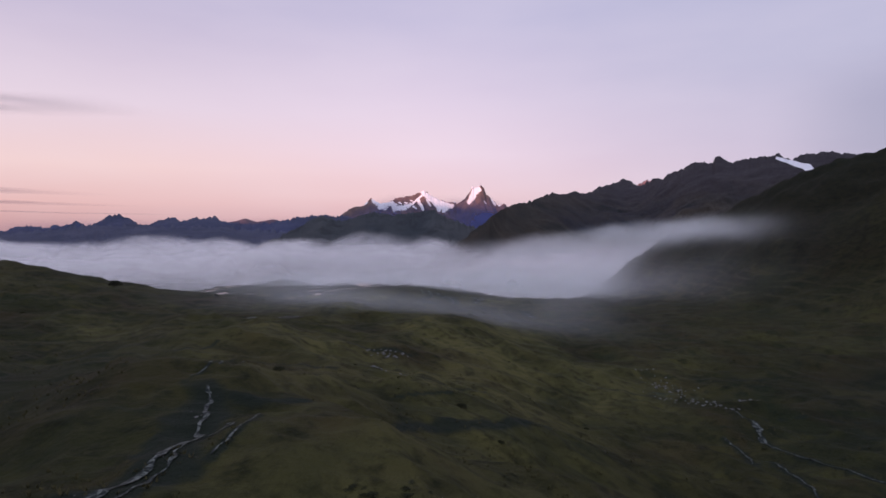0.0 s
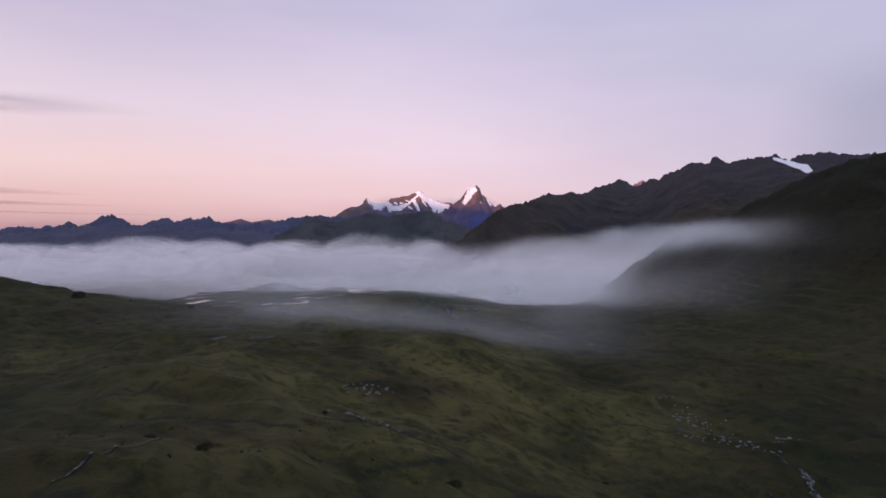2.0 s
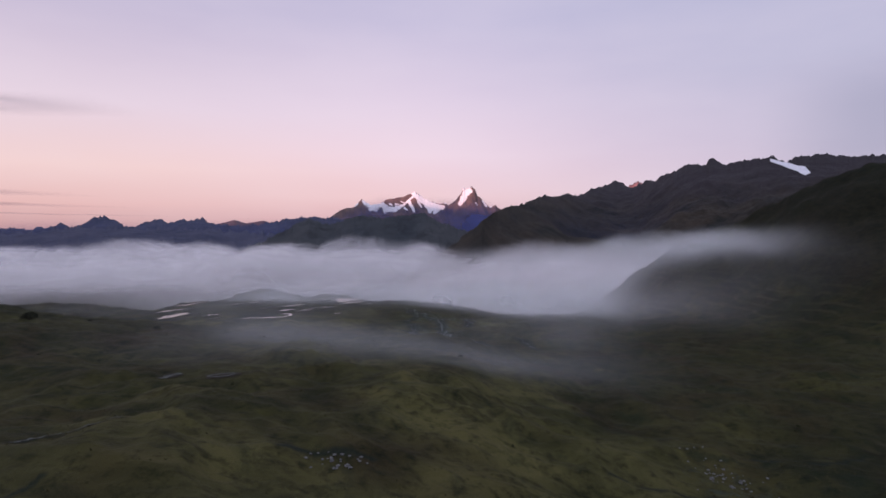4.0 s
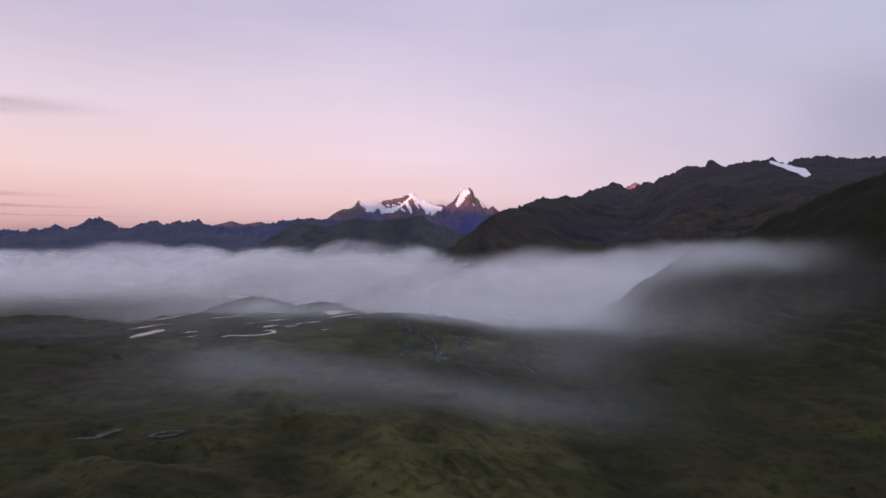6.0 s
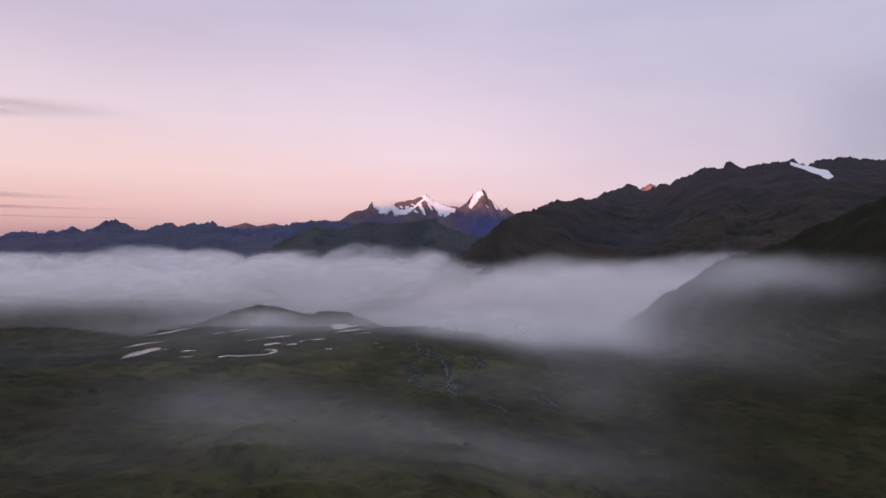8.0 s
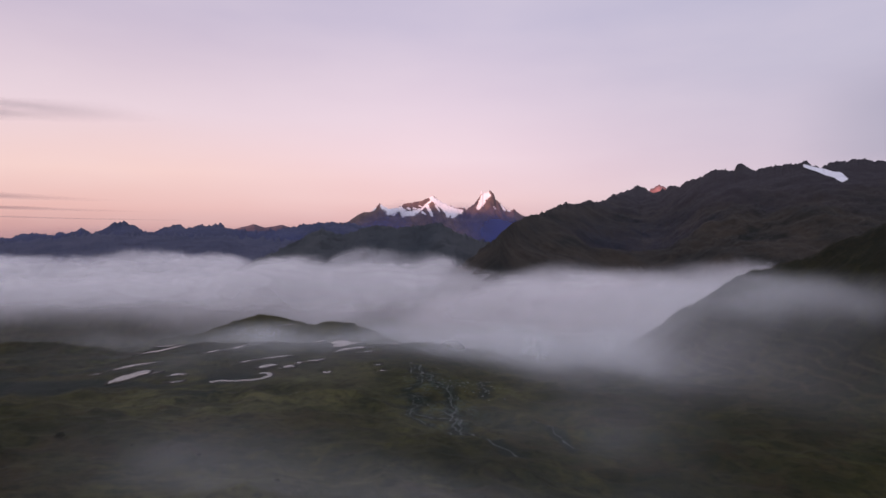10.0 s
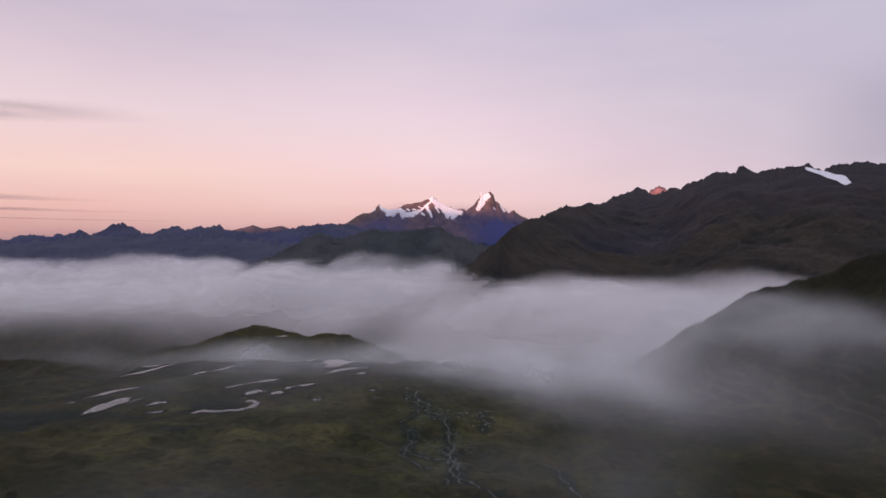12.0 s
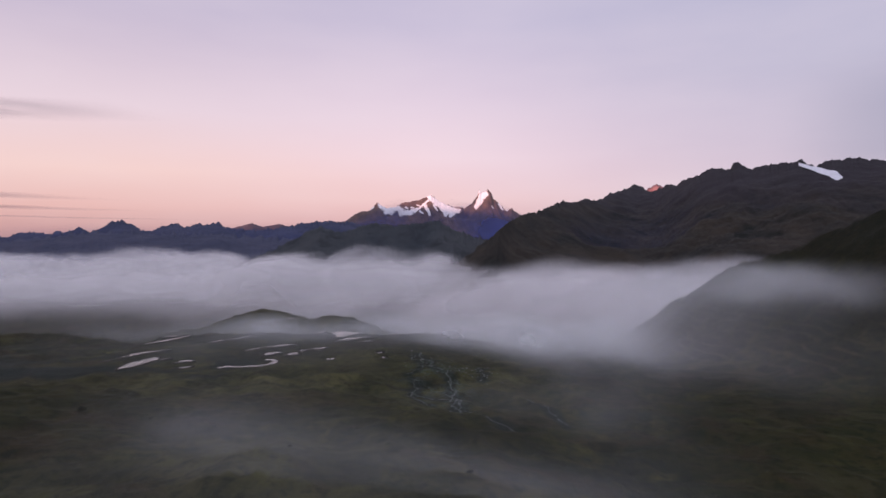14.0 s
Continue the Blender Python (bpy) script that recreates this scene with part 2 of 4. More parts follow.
def ground_height(x, y):
    """The lie of the land: a grassy shelf, a marshy flat with ponds, a spur, and a valley that drops into the fog."""
    shelf = curve(y, [(-400, 26), (-60, 25), (10, 24), (27, 23.9), (42, 20.2), (54, 19.6), (72, 18.9), (88, 17.8), (106, 15.8), (126, 12.8), (150, 12.2), (185, 11),
                      (206, 8.5), (222, 2), (250, -12), (300, -18), (700, -22), (5000, -30)])
    flat = curve(y, [(-400, 18), (-60, 16), (36, 13.2), (60, 12.8), (90, 13.4), (118, 12), (160, 12), (190, 10.6), (215, 5), (255, -10), (300, -18), (700, -22), (5000, -30)])
    edge = 8 + 6 * fbm(x * 0.2, y, 40, 2, 5) - 0.05 * np.clip(y - 60, 0, 60)
    w = smooth(-14, 14, x - edge)
    h = shelf * (1 - w) + flat * w
    # left shoulder
    h = h + 9.2 * np.exp(-(((x + 84) / 34) ** 2 + ((y - 95) / 21) ** 2)) + 4.6 * np.exp(-(((x + 122) / 40) ** 2 + ((y - 212) / 15) ** 2))
    h = h + 1.6 * np.exp(-(((x + 19) / 8) ** 2 + ((y - 48) / 13) ** 2)) + 1.5 * np.exp(-(((x + 11) / 5) ** 2 + ((y - 25) / 7) ** 2))
    h = h - 1.0 * np.exp(-(((x + 4) / 6) ** 2 + ((y - 47) / 8) ** 2)) - 1.9 * np.exp(-((x / 13) ** 2 + ((y - 130) / 14) ** 2))
    # low swells
    h = h + 1.3 * np.exp(-(((x + 15) / 8) ** 2 + ((y - 90) / 6) ** 2)) + 1.2 * np.exp(-(((x + 5) / 7) ** 2 + ((y - 17) / 5) ** 2))
    h = h - 1.0 * np.exp(-(((x + 17.5) / 3.2) ** 2 + ((y - 66.8) / 2.0) ** 2))
    h = h + 3.4 * np.exp(-(((x - 3) / 17) ** 2 + ((y - 202) / 10) ** 2)) + 1.6 * np.exp(-(((x + 48) / 9) ** 2 + ((y - 196) / 6) ** 2))
    h = h - 1.3 * np.exp(-(((x - 4) / 10) ** 2 + ((y - 27 - 0.25 * x) / 3.2) ** 2))
    # island hill in the fog
    h = h + 20.5 * np.exp(-np.abs(((x + 82) / 38)) ** 1.55 - np.abs((y - 298) / 24) ** 1.7) + 12.5 * np.exp(-(((x + 40) / 30) ** 2 + ((y - 281) / 13) ** 2)) + 5.0 * np.exp(-(((x + 112) / 22) ** 2 + ((y - 276) / 14) ** 2))
    h = h + 2.4 * fbm(x, y, 20, 4, 27) * np.exp(-(((x + 65) / 60) ** 2 + ((y - 288) / 26) ** 2))
    # spur on the right: crest from the far end back up the slope
    ux, uy = 0.62, -0.785
    along = (x - 66) * ux + (y - 203) * uy
    off = (x - 66) * -uy + (y - 203) * ux
    top = curve(along, [(-60, -22), (-25, 0), (0, 18.5), (10, 25.5), (22, 31.8), (35, 37.5), (44, 41.5), (55, 46.5), (71, 49), (90, 54), (160, 69), (400, 120)])
    side = np.where(off > 0, off * 0.55, -off * 0.74 + np.clip(-off - 40, 0, 400) * -0.24)
    spur = top - side + 2.2 * fbm(x, y, 22, 4, 21)
    k = 4.0
    h = np.maximum(h, spur) + np.log1p(np.exp(-np.abs(h - spur) / k)) * k * 0.7
    # slope behind on the left and hummocks
    near = 1 - smooth(300, 900, np.hypot(x, y))
    h = h + (0.85 * fbm(x, y, 30, 3, 2) + 0.95 * (ridged(x + 0.4 * y, y, 10, 4, 3) - 0.45) + 0.35 * fbm(x, y, 4.5, 3, 6) + 0.16 * fbm(x, y, 2.2, 2, 4)) * (0.25 + 0.75 * near)
    flatten = smooth(0, 14, x + 78) * smooth(0, 18, 8 - x) * smooth(0, 8, y - 138) * smooth(0, 12, 210 - y + 9 * fbm(x, y, 18, 3, 13))
    goal = curve(y, [(130, 12.35), (175, 12.3), (180, 11.3), (190, 10.9), (205, 10.0), (230, 6.0)]) + 0.12 * fbm(x, y, 12, 2, 9)
    h = h * (1 - 0.85 * flatten) + goal * 0.85 * flatten
    # basins
    for cx, cy, a, b, turn, level in PONDS:
        near_by = (np.abs(x - cx) < a + 6) & (np.abs(y - cy) < a + 6)
        if not near_by.any():
            continue
        ca, sa = math.cos(radians(turn)), math.sin(radians(turn))
        u, v = (x[near_by] - cx) * ca + (y[near_by] - cy) * sa, -(x[near_by] - cx) * sa + (y[near_by] - cy) * ca
        m = 1 - smooth(1.0, 1.0 + 1.8 / max(b, 0.9), np.hypot(u / (a + 0.3), v / (b + 0.3)))
        h[near_by] = h[near_by] * (1 - m) + (level - 0.12) * m
    for _, pts, half, level in BENDS:
        for px, py in pts:
            m = 1 - smooth(half * 1.2, half * 1.2 + 1.6, np.hypot(x - px, y - py))
            h = h * (1 - m) + (level - 0.12) * m
    return h


def height_at(x, y):
    return float(ground_height(np.array([float(x)]), np.array([float(y)]))[0])


# ---- materials ----
def material(name):
    m = bpy.data.materials.new(name)
    m.use_nodes = True
    t = m.node_tree
    return m, t, t.nodes["Principled BSDF"]


def place(t, scale=(1, 1, 1)):
    g = t.nodes.new("ShaderNodeTexCoord")
    n = t.nodes.new("ShaderNodeMapping")
    n.inputs["Scale"].default_value = scale
    t.links.new(g.outputs["Object"], n.inputs[0])
    return n.outputs[0]


def texture(t, vec, scale, detail=5.0, rough=0.55, warp=0.0):
    n = t.nodes.new("ShaderNodeTexNoise")
    n.inputs["Scale"].default_value, n.inputs["Detail"].default_value = scale, detail
    n.inputs["Roughness"].default_value, n.inputs["Distortion"].default_value = rough, warp
    t.links.new(vec, n.inputs["Vector"])
    return n.outputs[0]


def bump(t, bsdf, src, strength, dist):
    n = t.nodes.new("ShaderNodeBump")
    n.inputs["Strength"].default_value, n.inputs["Distance"].default_value = strength, dist
    t.links.new(src, n.inputs["Height"])
    t.links.new(n.outputs[0], bsdf.inputs["Normal"])


def grass_material():
    m, t, b = material("highland_grass")
    v = place(t)
    big, mid, small, fine = texture(t, v, 0.03, 4, 0.6, 0.6), texture(t, v, 0.13, 5, 0.6, 0.8), texture(t, v, 0.9, 5, 0.65), texture(t, v, 5.0, 4, 0.7)
    col = mixed(t, ramp(t, [(0.40, 0.0), (0.60, 1.0)], big), (0.023, 0.029, 0.011), (0.037, 0.036, 0.014))
    col = mixed(t, ramp(t, [(0.44, 0.0), (0.62, 0.75)], mid), col, (0.012, 0.015, 0.007))
    col = mixed(t, ramp(t, [(0.52, 0.0), (0.68, 0.9)], texture(t, v, 0.10, 6, 0.65, 1.2)), col, (0.072, 0.070, 0.020))
    col = mixed(t, ramp(t, [(0.50, 0.0), (0.66, 0.75)], texture(t, place(t, (1.0, 1.0, 1.3)), 0.055, 5, 0.6, 1.5)), col, (0.042, 0.028, 0.015))
    col = mixed(t, ramp(t, [(0.50, 0.0), (0.66, 0.75)], small), col, (0.010, 0.012, 0.006))
    col = mixed(t, ramp(t, [(0.45, 0.0), (0.8, 0.5)], fine), col, (0.058, 0.060, 0.020))
    straw = t.nodes.new("ShaderNodeAttribute")
    straw.attribute_name = "dry_misty"
    dead = mixed(t, ramp(t, [(0.40, 0.0), (0.62, 1.0)], mid), (0.135, 0.124, 0.046), (0.066, 0.067, 0.025))
    dead = mixed(t, ramp(t, [(0.50, 0.0), (0.68, 0.8)], small), dead, (0.022, 0.024, 0.009))
    col = mixed(t, maths(t, "MULTIPLY", straw.outputs["Fac"], 0.88), col, dead)
    col = mixed(t, ramp(t, [(0.53, 0.0), (0.66, 0.6)], texture(t, v, 0.30, 6, 0.66, 0.9)), col, (0.010, 0.013, 0.007))
    col = mixed(t, ramp(t, [(0.56, 0.0), (0.70, 0.5)], texture(t, v, 0.21, 5, 0.6, 1.4)), col, (0.018, 0.029, 0.017))
    heather = t.nodes.new("ShaderNodeAttribute")
    heather.attribute_name = "heath"
    col = mixed(t, heather.outputs["Fac"], col, mixed(t, ramp(t, [(0.42, 0.0), (0.62, 1.0)], small), (0.034, 0.028, 0.015), (0.014, 0.013, 0.008)))
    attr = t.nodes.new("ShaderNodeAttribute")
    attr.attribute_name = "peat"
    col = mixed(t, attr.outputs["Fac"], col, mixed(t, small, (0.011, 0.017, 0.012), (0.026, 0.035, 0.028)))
    # sheep-walk terraces along the contours of the right-hand slope
    spot, axes = t.nodes.new("ShaderNodeNewGeometry"), t.nodes.new("ShaderNodeSeparateXYZ")
    t.links.new(spot.outputs["Position"], axes.inputs[0])
    level = maths(t, "MULTIPLY_ADD", axes.outputs[2], 4.2, maths(t, "MULTIPLY", texture(t, v, 0.09, 4, 0.6), 14.0))
    tread = ramp(t, [(0.70, 0.0), (0.95, 1.0)], maths(t, "MULTIPLY_ADD", maths(t, "SINE", level), 0.5, 0.5))
    zone = maths(t, "MULTIPLY", ramp(t, [(0.0, 0.0), (1.0, 1.0)], maths(t, "MULTIPLY_ADD", axes.outputs[0], 0.07, -1.9, clamp=True)), ramp(t, [(0.42, 0.1), (0.58, 0.75)], mid))
    zone = maths(t, "MULTIPLY", zone, maths(t, "MULTIPLY_ADD", axes.outputs[2], -0.14, 3.5, clamp=True))
    col = mixed(t, maths(t, "MULTIPLY", tread, zone), col, (0.062, 0.058, 0.028))
    shingle = t.nodes.new("ShaderNodeAttribute")
    shingle.attribute_name = "gravel"
    speck = ramp(t, [(0.50, 0.0), (0.58, 1.0)], texture(t, v, 0.9, 5, 0.8, 0.6))
    col = mixed(t, maths(t, "MULTIPLY", shingle.outputs["Fac"], speck), col, (0.13, 0.175, 0.16))
    col = mixed(t, 1.0, col, (0.69, 0.72, 0.69), "MULTIPLY")
    t.links.new(col, b.inputs["Base Color"])
    b.inputs["Roughness"].default_value = 0.95
    b.inputs["Specular IOR Level"].default_value = 0.1
    bump(t, b, maths(t, "ADD", maths(t, "MULTIPLY", small, 0.7), maths(t, "MULTIPLY", fine, 0.25)), 0.9, 0.5)
    return m


def rock_material(name, low, high, scale, rough=0.9, streak=0.35, bare=None):
    """Bare mountain flank: two rock tones, bedding streaks and scree."""
    m, t, b = material(name)
    v = place(t)
    s = place(t, (1, 1, streak))
    col = mixed(t, ramp(t, [(0.36, 0.0), (0.64, 1.0)], texture(t, v, scale, 7, 0.62, 0.5)), low, high)
    col = mixed(t, ramp(t, [(0.5, 0.0), (0.72, 0.8)], texture(t, s, scale * 5, 6, 0.7, 0.7)), col, tuple(0.45 * c for c in low))
    col = mixed(t, ramp(t, [(0.56, 0.0), (0.76, 0.5)], texture(t, v, scale * 2.3, 6, 0.7)), col, tuple(1.5 * c for c in high))
    if bare:
        # heath gives way to bare rock higher up
        spot, parts = t.nodes.new("ShaderNodeNewGeometry"), t.nodes.new("ShaderNodeSeparateXYZ")
        t.links.new(spot.outputs["Position"], parts.inputs[0])
        rise = maths(t, "MULTIPLY_ADD", texture(t, v, scale * 0.6, 6, 0.65, 0.6), 90.0, parts.outputs[2])
        col = mixed(t, ramp(t, [(0.0, 0.0), (1.0, 1.0)], maths(t, "MULTIPLY_ADD", rise, 1 / 45.0, -102 / 45.0, clamp=True)), col, bare)
    t.links.new(col, b.inputs["Base Color"])
    b.inputs["Roughness"].default_value = rough
    b.inputs["Specular IOR Level"].default_value = 0.15
    bump(t, b, texture(t, s, scale * 8, 8, 0.7), 0.5, 0.10 / scale)
    return m


def snow_rock_material():
    m, t, b = material("snowy_rock")
    v = place(t)
    attr = t.nodes.new("ShaderNodeAttribute")
    attr.attribute_name = "snow"
    rock = mixed(t, ramp(t, [(0.35, 0.0), (0.65, 1.0)], texture(t, v, 0.02, 7, 0.65)), (0.060, 0.050, 0.062), (0.150, 0.105, 0.095))
    edge = maths(t, "MULTIPLY_ADD", texture(t, v, 0.05, 6, 0.7), 0.4, -0.2)
    fac = ramp(t, [(0.46, 0.0), (0.54, 1.0)], maths(t, "ADD", attr.outputs["Fac"], edge))
    t.links.new(mixed(t, fac, rock, (0.74, 0.75, 0.80)), b.inputs["Base Color"])
    b.inputs["Roughness"].default_value = 0.75
    b.inputs["Specular IOR Level"].default_value = 0.2
    bump(t, b, texture(t, v, 0.08, 7, 0.7), 0.6, 3.0)
    return m


def snow_material():
    m, t, b = material("old_snow")
    n = texture(t, place(t), 0.12, 6, 0.6)
    t.links.new(mixed(t, n, (0.66, 0.68, 0.74), (0.84, 0.85, 0.88)), b.inputs["Base Color"])
    b.inputs["Roughness"].default_value = 0.7
    bump(t, b, n, 0.4, 0.6)
    return m


def water_material():
    m, t, b = material("still_water")
    v = place(t)
    t.links.new(mixed(t, texture(t, v, 0.8, 4), (0.045, 0.056, 0.050), (0.095, 0.115, 0.106)), b.inputs["Base Color"])
    b.inputs["Roughness"].default_value = 0.15
    b.inputs["IOR"].default_value = 1.33
    b.inputs["Specular IOR Level"].default_value = 0.36
    bump(t, b, texture(t, v, 2.5, 3), 0.12, 0.05)
    return m


def stream_material():
    m, t, b = material("shallow_stream")
    v = place(t)
    foam = ramp(t, [(0.49, 0.0), (0.58, 1.0)], texture(t, v, 4.2, 6, 0.75, 0.9))
    t.links.new(mixed(t, foam, (0.014, 0.020, 0.019), (0.15, 0.17, 0.155)), b.inputs["Base Color"])
    b.inputs["Specular IOR Level"].default_value = 0.05
    t.links.new(maths(t, "MULTIPLY_ADD", foam, 0.25, 0.5), b.inputs["Roughness"])
    bump(t, b, texture(t, v, 6, 4), 0.4, 0.05)
    return m


def plain_material(name, a, b_, scale, rough=0.9, relief=0.3, dist=0.05):
    m, t, b = material(name)
    v = place(t)
    n = texture(t, v, scale, 6, 0.65)
    col = mixed(t, ramp(t, [(0.35, 0.0), (0.65, 1.0)], n), a, b_)
    info = t.nodes.new("ShaderNodeObjectInfo")
    col = mixed(t, maths(t, "MULTIPLY", info.outputs["Random"], 0.5), col, tuple(0.5 * c for c in a))
    t.links.new(col, b.inputs["Base Color"])
    b.inputs["Roughness"].default_value = rough
    b.inputs["Specular IOR Level"].default_value = 0.25
    bump(t, b, texture(t, v, scale * 4, 5, 0.7), relief, dist)
    return m


def vapour_material(name, colour, scale, stretch, low, high, gain=1.0, detail=5.0, floor=0.15):
    """Drifting vapour: a sheet whose thickness comes from its own density and soft noise."""
    m = bpy.data.materials.new(name)
    m.use_nodes = True
    t = m.node_tree
    t.nodes.clear()
    attr = t.nodes.new("ShaderNodeAttribute")
    attr.attribute_name = "vapour"
    v = place(t, stretch)
    n = texture(t, v, scale, detail, 0.5, 0.4)
    puff = ramp(t, [(low, 0.0), (high, 1.0)], n, True)
    thin = maths(t, "MULTIPLY", attr.outputs["Fac"], maths(t, "MULTIPLY_ADD", puff, 1.0 - floor, floor))
    thin = maths(t, "MULTIPLY", thin, gain, clamp=True)
    clear, white, glow, body, out = (t.nodes.new("ShaderNode" + k) for k in ("BsdfTransparent", "BsdfDiffuse", "BsdfTranslucent", "MixShader", "MixShader"))
    white.inputs[0].default_value = glow.inputs[0].default_value = (*colour, 1)
    body.inputs[0].default_value = 0.5
    t.links.new(white.outputs[0], body.inputs[1])
    t.links.new(glow.outputs[0], body.inputs[2])
    t.links.new(thin, out.inputs[0])
    t.links.new(clear.outputs[0], out.inputs[1])
    t.links.new(body.outputs[0], out.inputs[2])
    t.links.new(out.outputs[0], t.nodes.new("ShaderNodeOutputMaterial").inputs[0])
    return m


GRASS = grass_material()
ROCK_BROWN = rock_material("heathy_rock", (0.016, 0.018, 0.016), (0.044, 0.037, 0.028), 0.020, streak=0.8, bare=(0.035, 0.032, 0.037))
# distance haze is put into these two bluish, lifted rock colours
ROCK_HAZE_DARK = rock_material("haze_dark_rock", (0.037, 0.046, 0.054), (0.064, 0.071, 0.076), 0.012)
ROCK_HAZE_BLUE = rock_material("haze_blue_rock", (0.040, 0.050, 0.090), (0.068, 0.076, 0.120), 0.008)
# red of the last sun is put into this base colour too
ROCK_GLOW_RED = rock_material("glow_red_rock", (0.26, 0.13, 0.13), (0.36, 0.19, 0.19), 0.01)
# mauve of the far haze is put into this rock colour
ROCK_HAZE_MAUVE = rock_material("haze_mauve_rock", (0.075, 0.055, 0.075), (0.12, 0.085, 0.10), 0.01)
SNOWY = snow_rock_material()
SNOW = snow_material()
WATER = water_material()
STREAM = stream_material()
PEAT = plain_material("wet_peat", (0.016, 0.013, 0.009), (0.036, 0.030, 0.018), 1.5)
STONE = plain_material("pale_stone", (0.09, 0.095, 0.095), (0.20, 0.205, 0.20), 2.5, 0.85, 0.6, 0.06)
LEAF = plain_material("shrub_leaf", (0.020, 0.026, 0.011), (0.046, 0.048, 0.019), 3.0)
STEM = plain_material("shrub_stem", (0.03, 0.024, 0.016), (0.06, 0.048, 0.03), 8.0)
STRAW = plain_material("tussock_straw", (0.045, 0.044, 0.016), (0.085, 0.076, 0.030), 1.2)
WISP = vapour_material("thin_wisp", (0.90, 0.95, 0.965), 0.030, (1.0, 0.6, 2.0), 0.36, 0.70, detail=3.0)
BILLOW = vapour_material("fog_billow", (0.99, 0.985, 0.998), 0.014, (0.7, 1.0, 1.8), 0.30, 0.66, detail=2.5, floor=0.40)
# haze of distance, painted as a blue tint on clear sheets
HAZE_TINT = vapour_material("blue_haze_tint", (0.075, 0.115, 0.36), 0.002, (1.0, 1.0, 1.0), 0.30, 0.60)
CLOUD = vapour_material("streak_cloud", (0.24, 0.21, 0.30), 0.0012, (0.7, 1.3, 1.0), 0.25, 0.62, detail=3.0)


# ---- mesh helpers ----
def sheet(name, X, Y, Z, mat, attribute=None, wrap=False, smooth_faces=True):
    """A grid of rows and columns as one mesh object, with an optional float per point."""
    r, c = X.shape
    me = bpy.data.meshes.new(name)
    co = np.stack([X, Y, Z], -1).reshape(-1, 3).astype(np.float32)
    i = np.arange(r * c).reshape(r, c)
    if wrap:
        i = np.concatenate([i, i[:, :1]], 1)
    q = np.stack([i[:-1, :-1], i[:-1, 1:], i[1:, 1:], i[1:, :-1]], -1).reshape(-1, 4)
    me.vertices.add(len(co))
    me.vertices.foreach_set("co", co.ravel())
    me.loops.add(q.size)
    me.loops.foreach_set("vertex_index", q.ravel().astype(np.int32))
    me.polygons.add(len(q))
    me.polygons.foreach_set("loop_start", np.arange(0, q.size, 4, dtype=np.int32))
    me.polygons.foreach_set("use_smooth", np.full(len(q), smooth_faces))
    me.update(calc_edges=True)
    for key, val in (attribute or {}).items():
        a = me.attributes.new(key, "FLOAT", "POINT")
        a.data.foreach_set("value", np.clip(val, 0, 1).astype(np.float32).ravel())
    me.materials.append(mat)
    return new(name, me)


def part(name, bm, mat, parent=None, label=""):
    """Links a bmesh as one mesh object, under a thing where one is given."""
    me = bpy.data.meshes.new(name)
    bm.normal_update()
    bm.to_mesh(me)
    bm.free()
    me.materials.append(mat)
    ob = new(name, me)
    if parent:
        ob.parent = parent
    if label:
        ob["label"] = label
    return ob


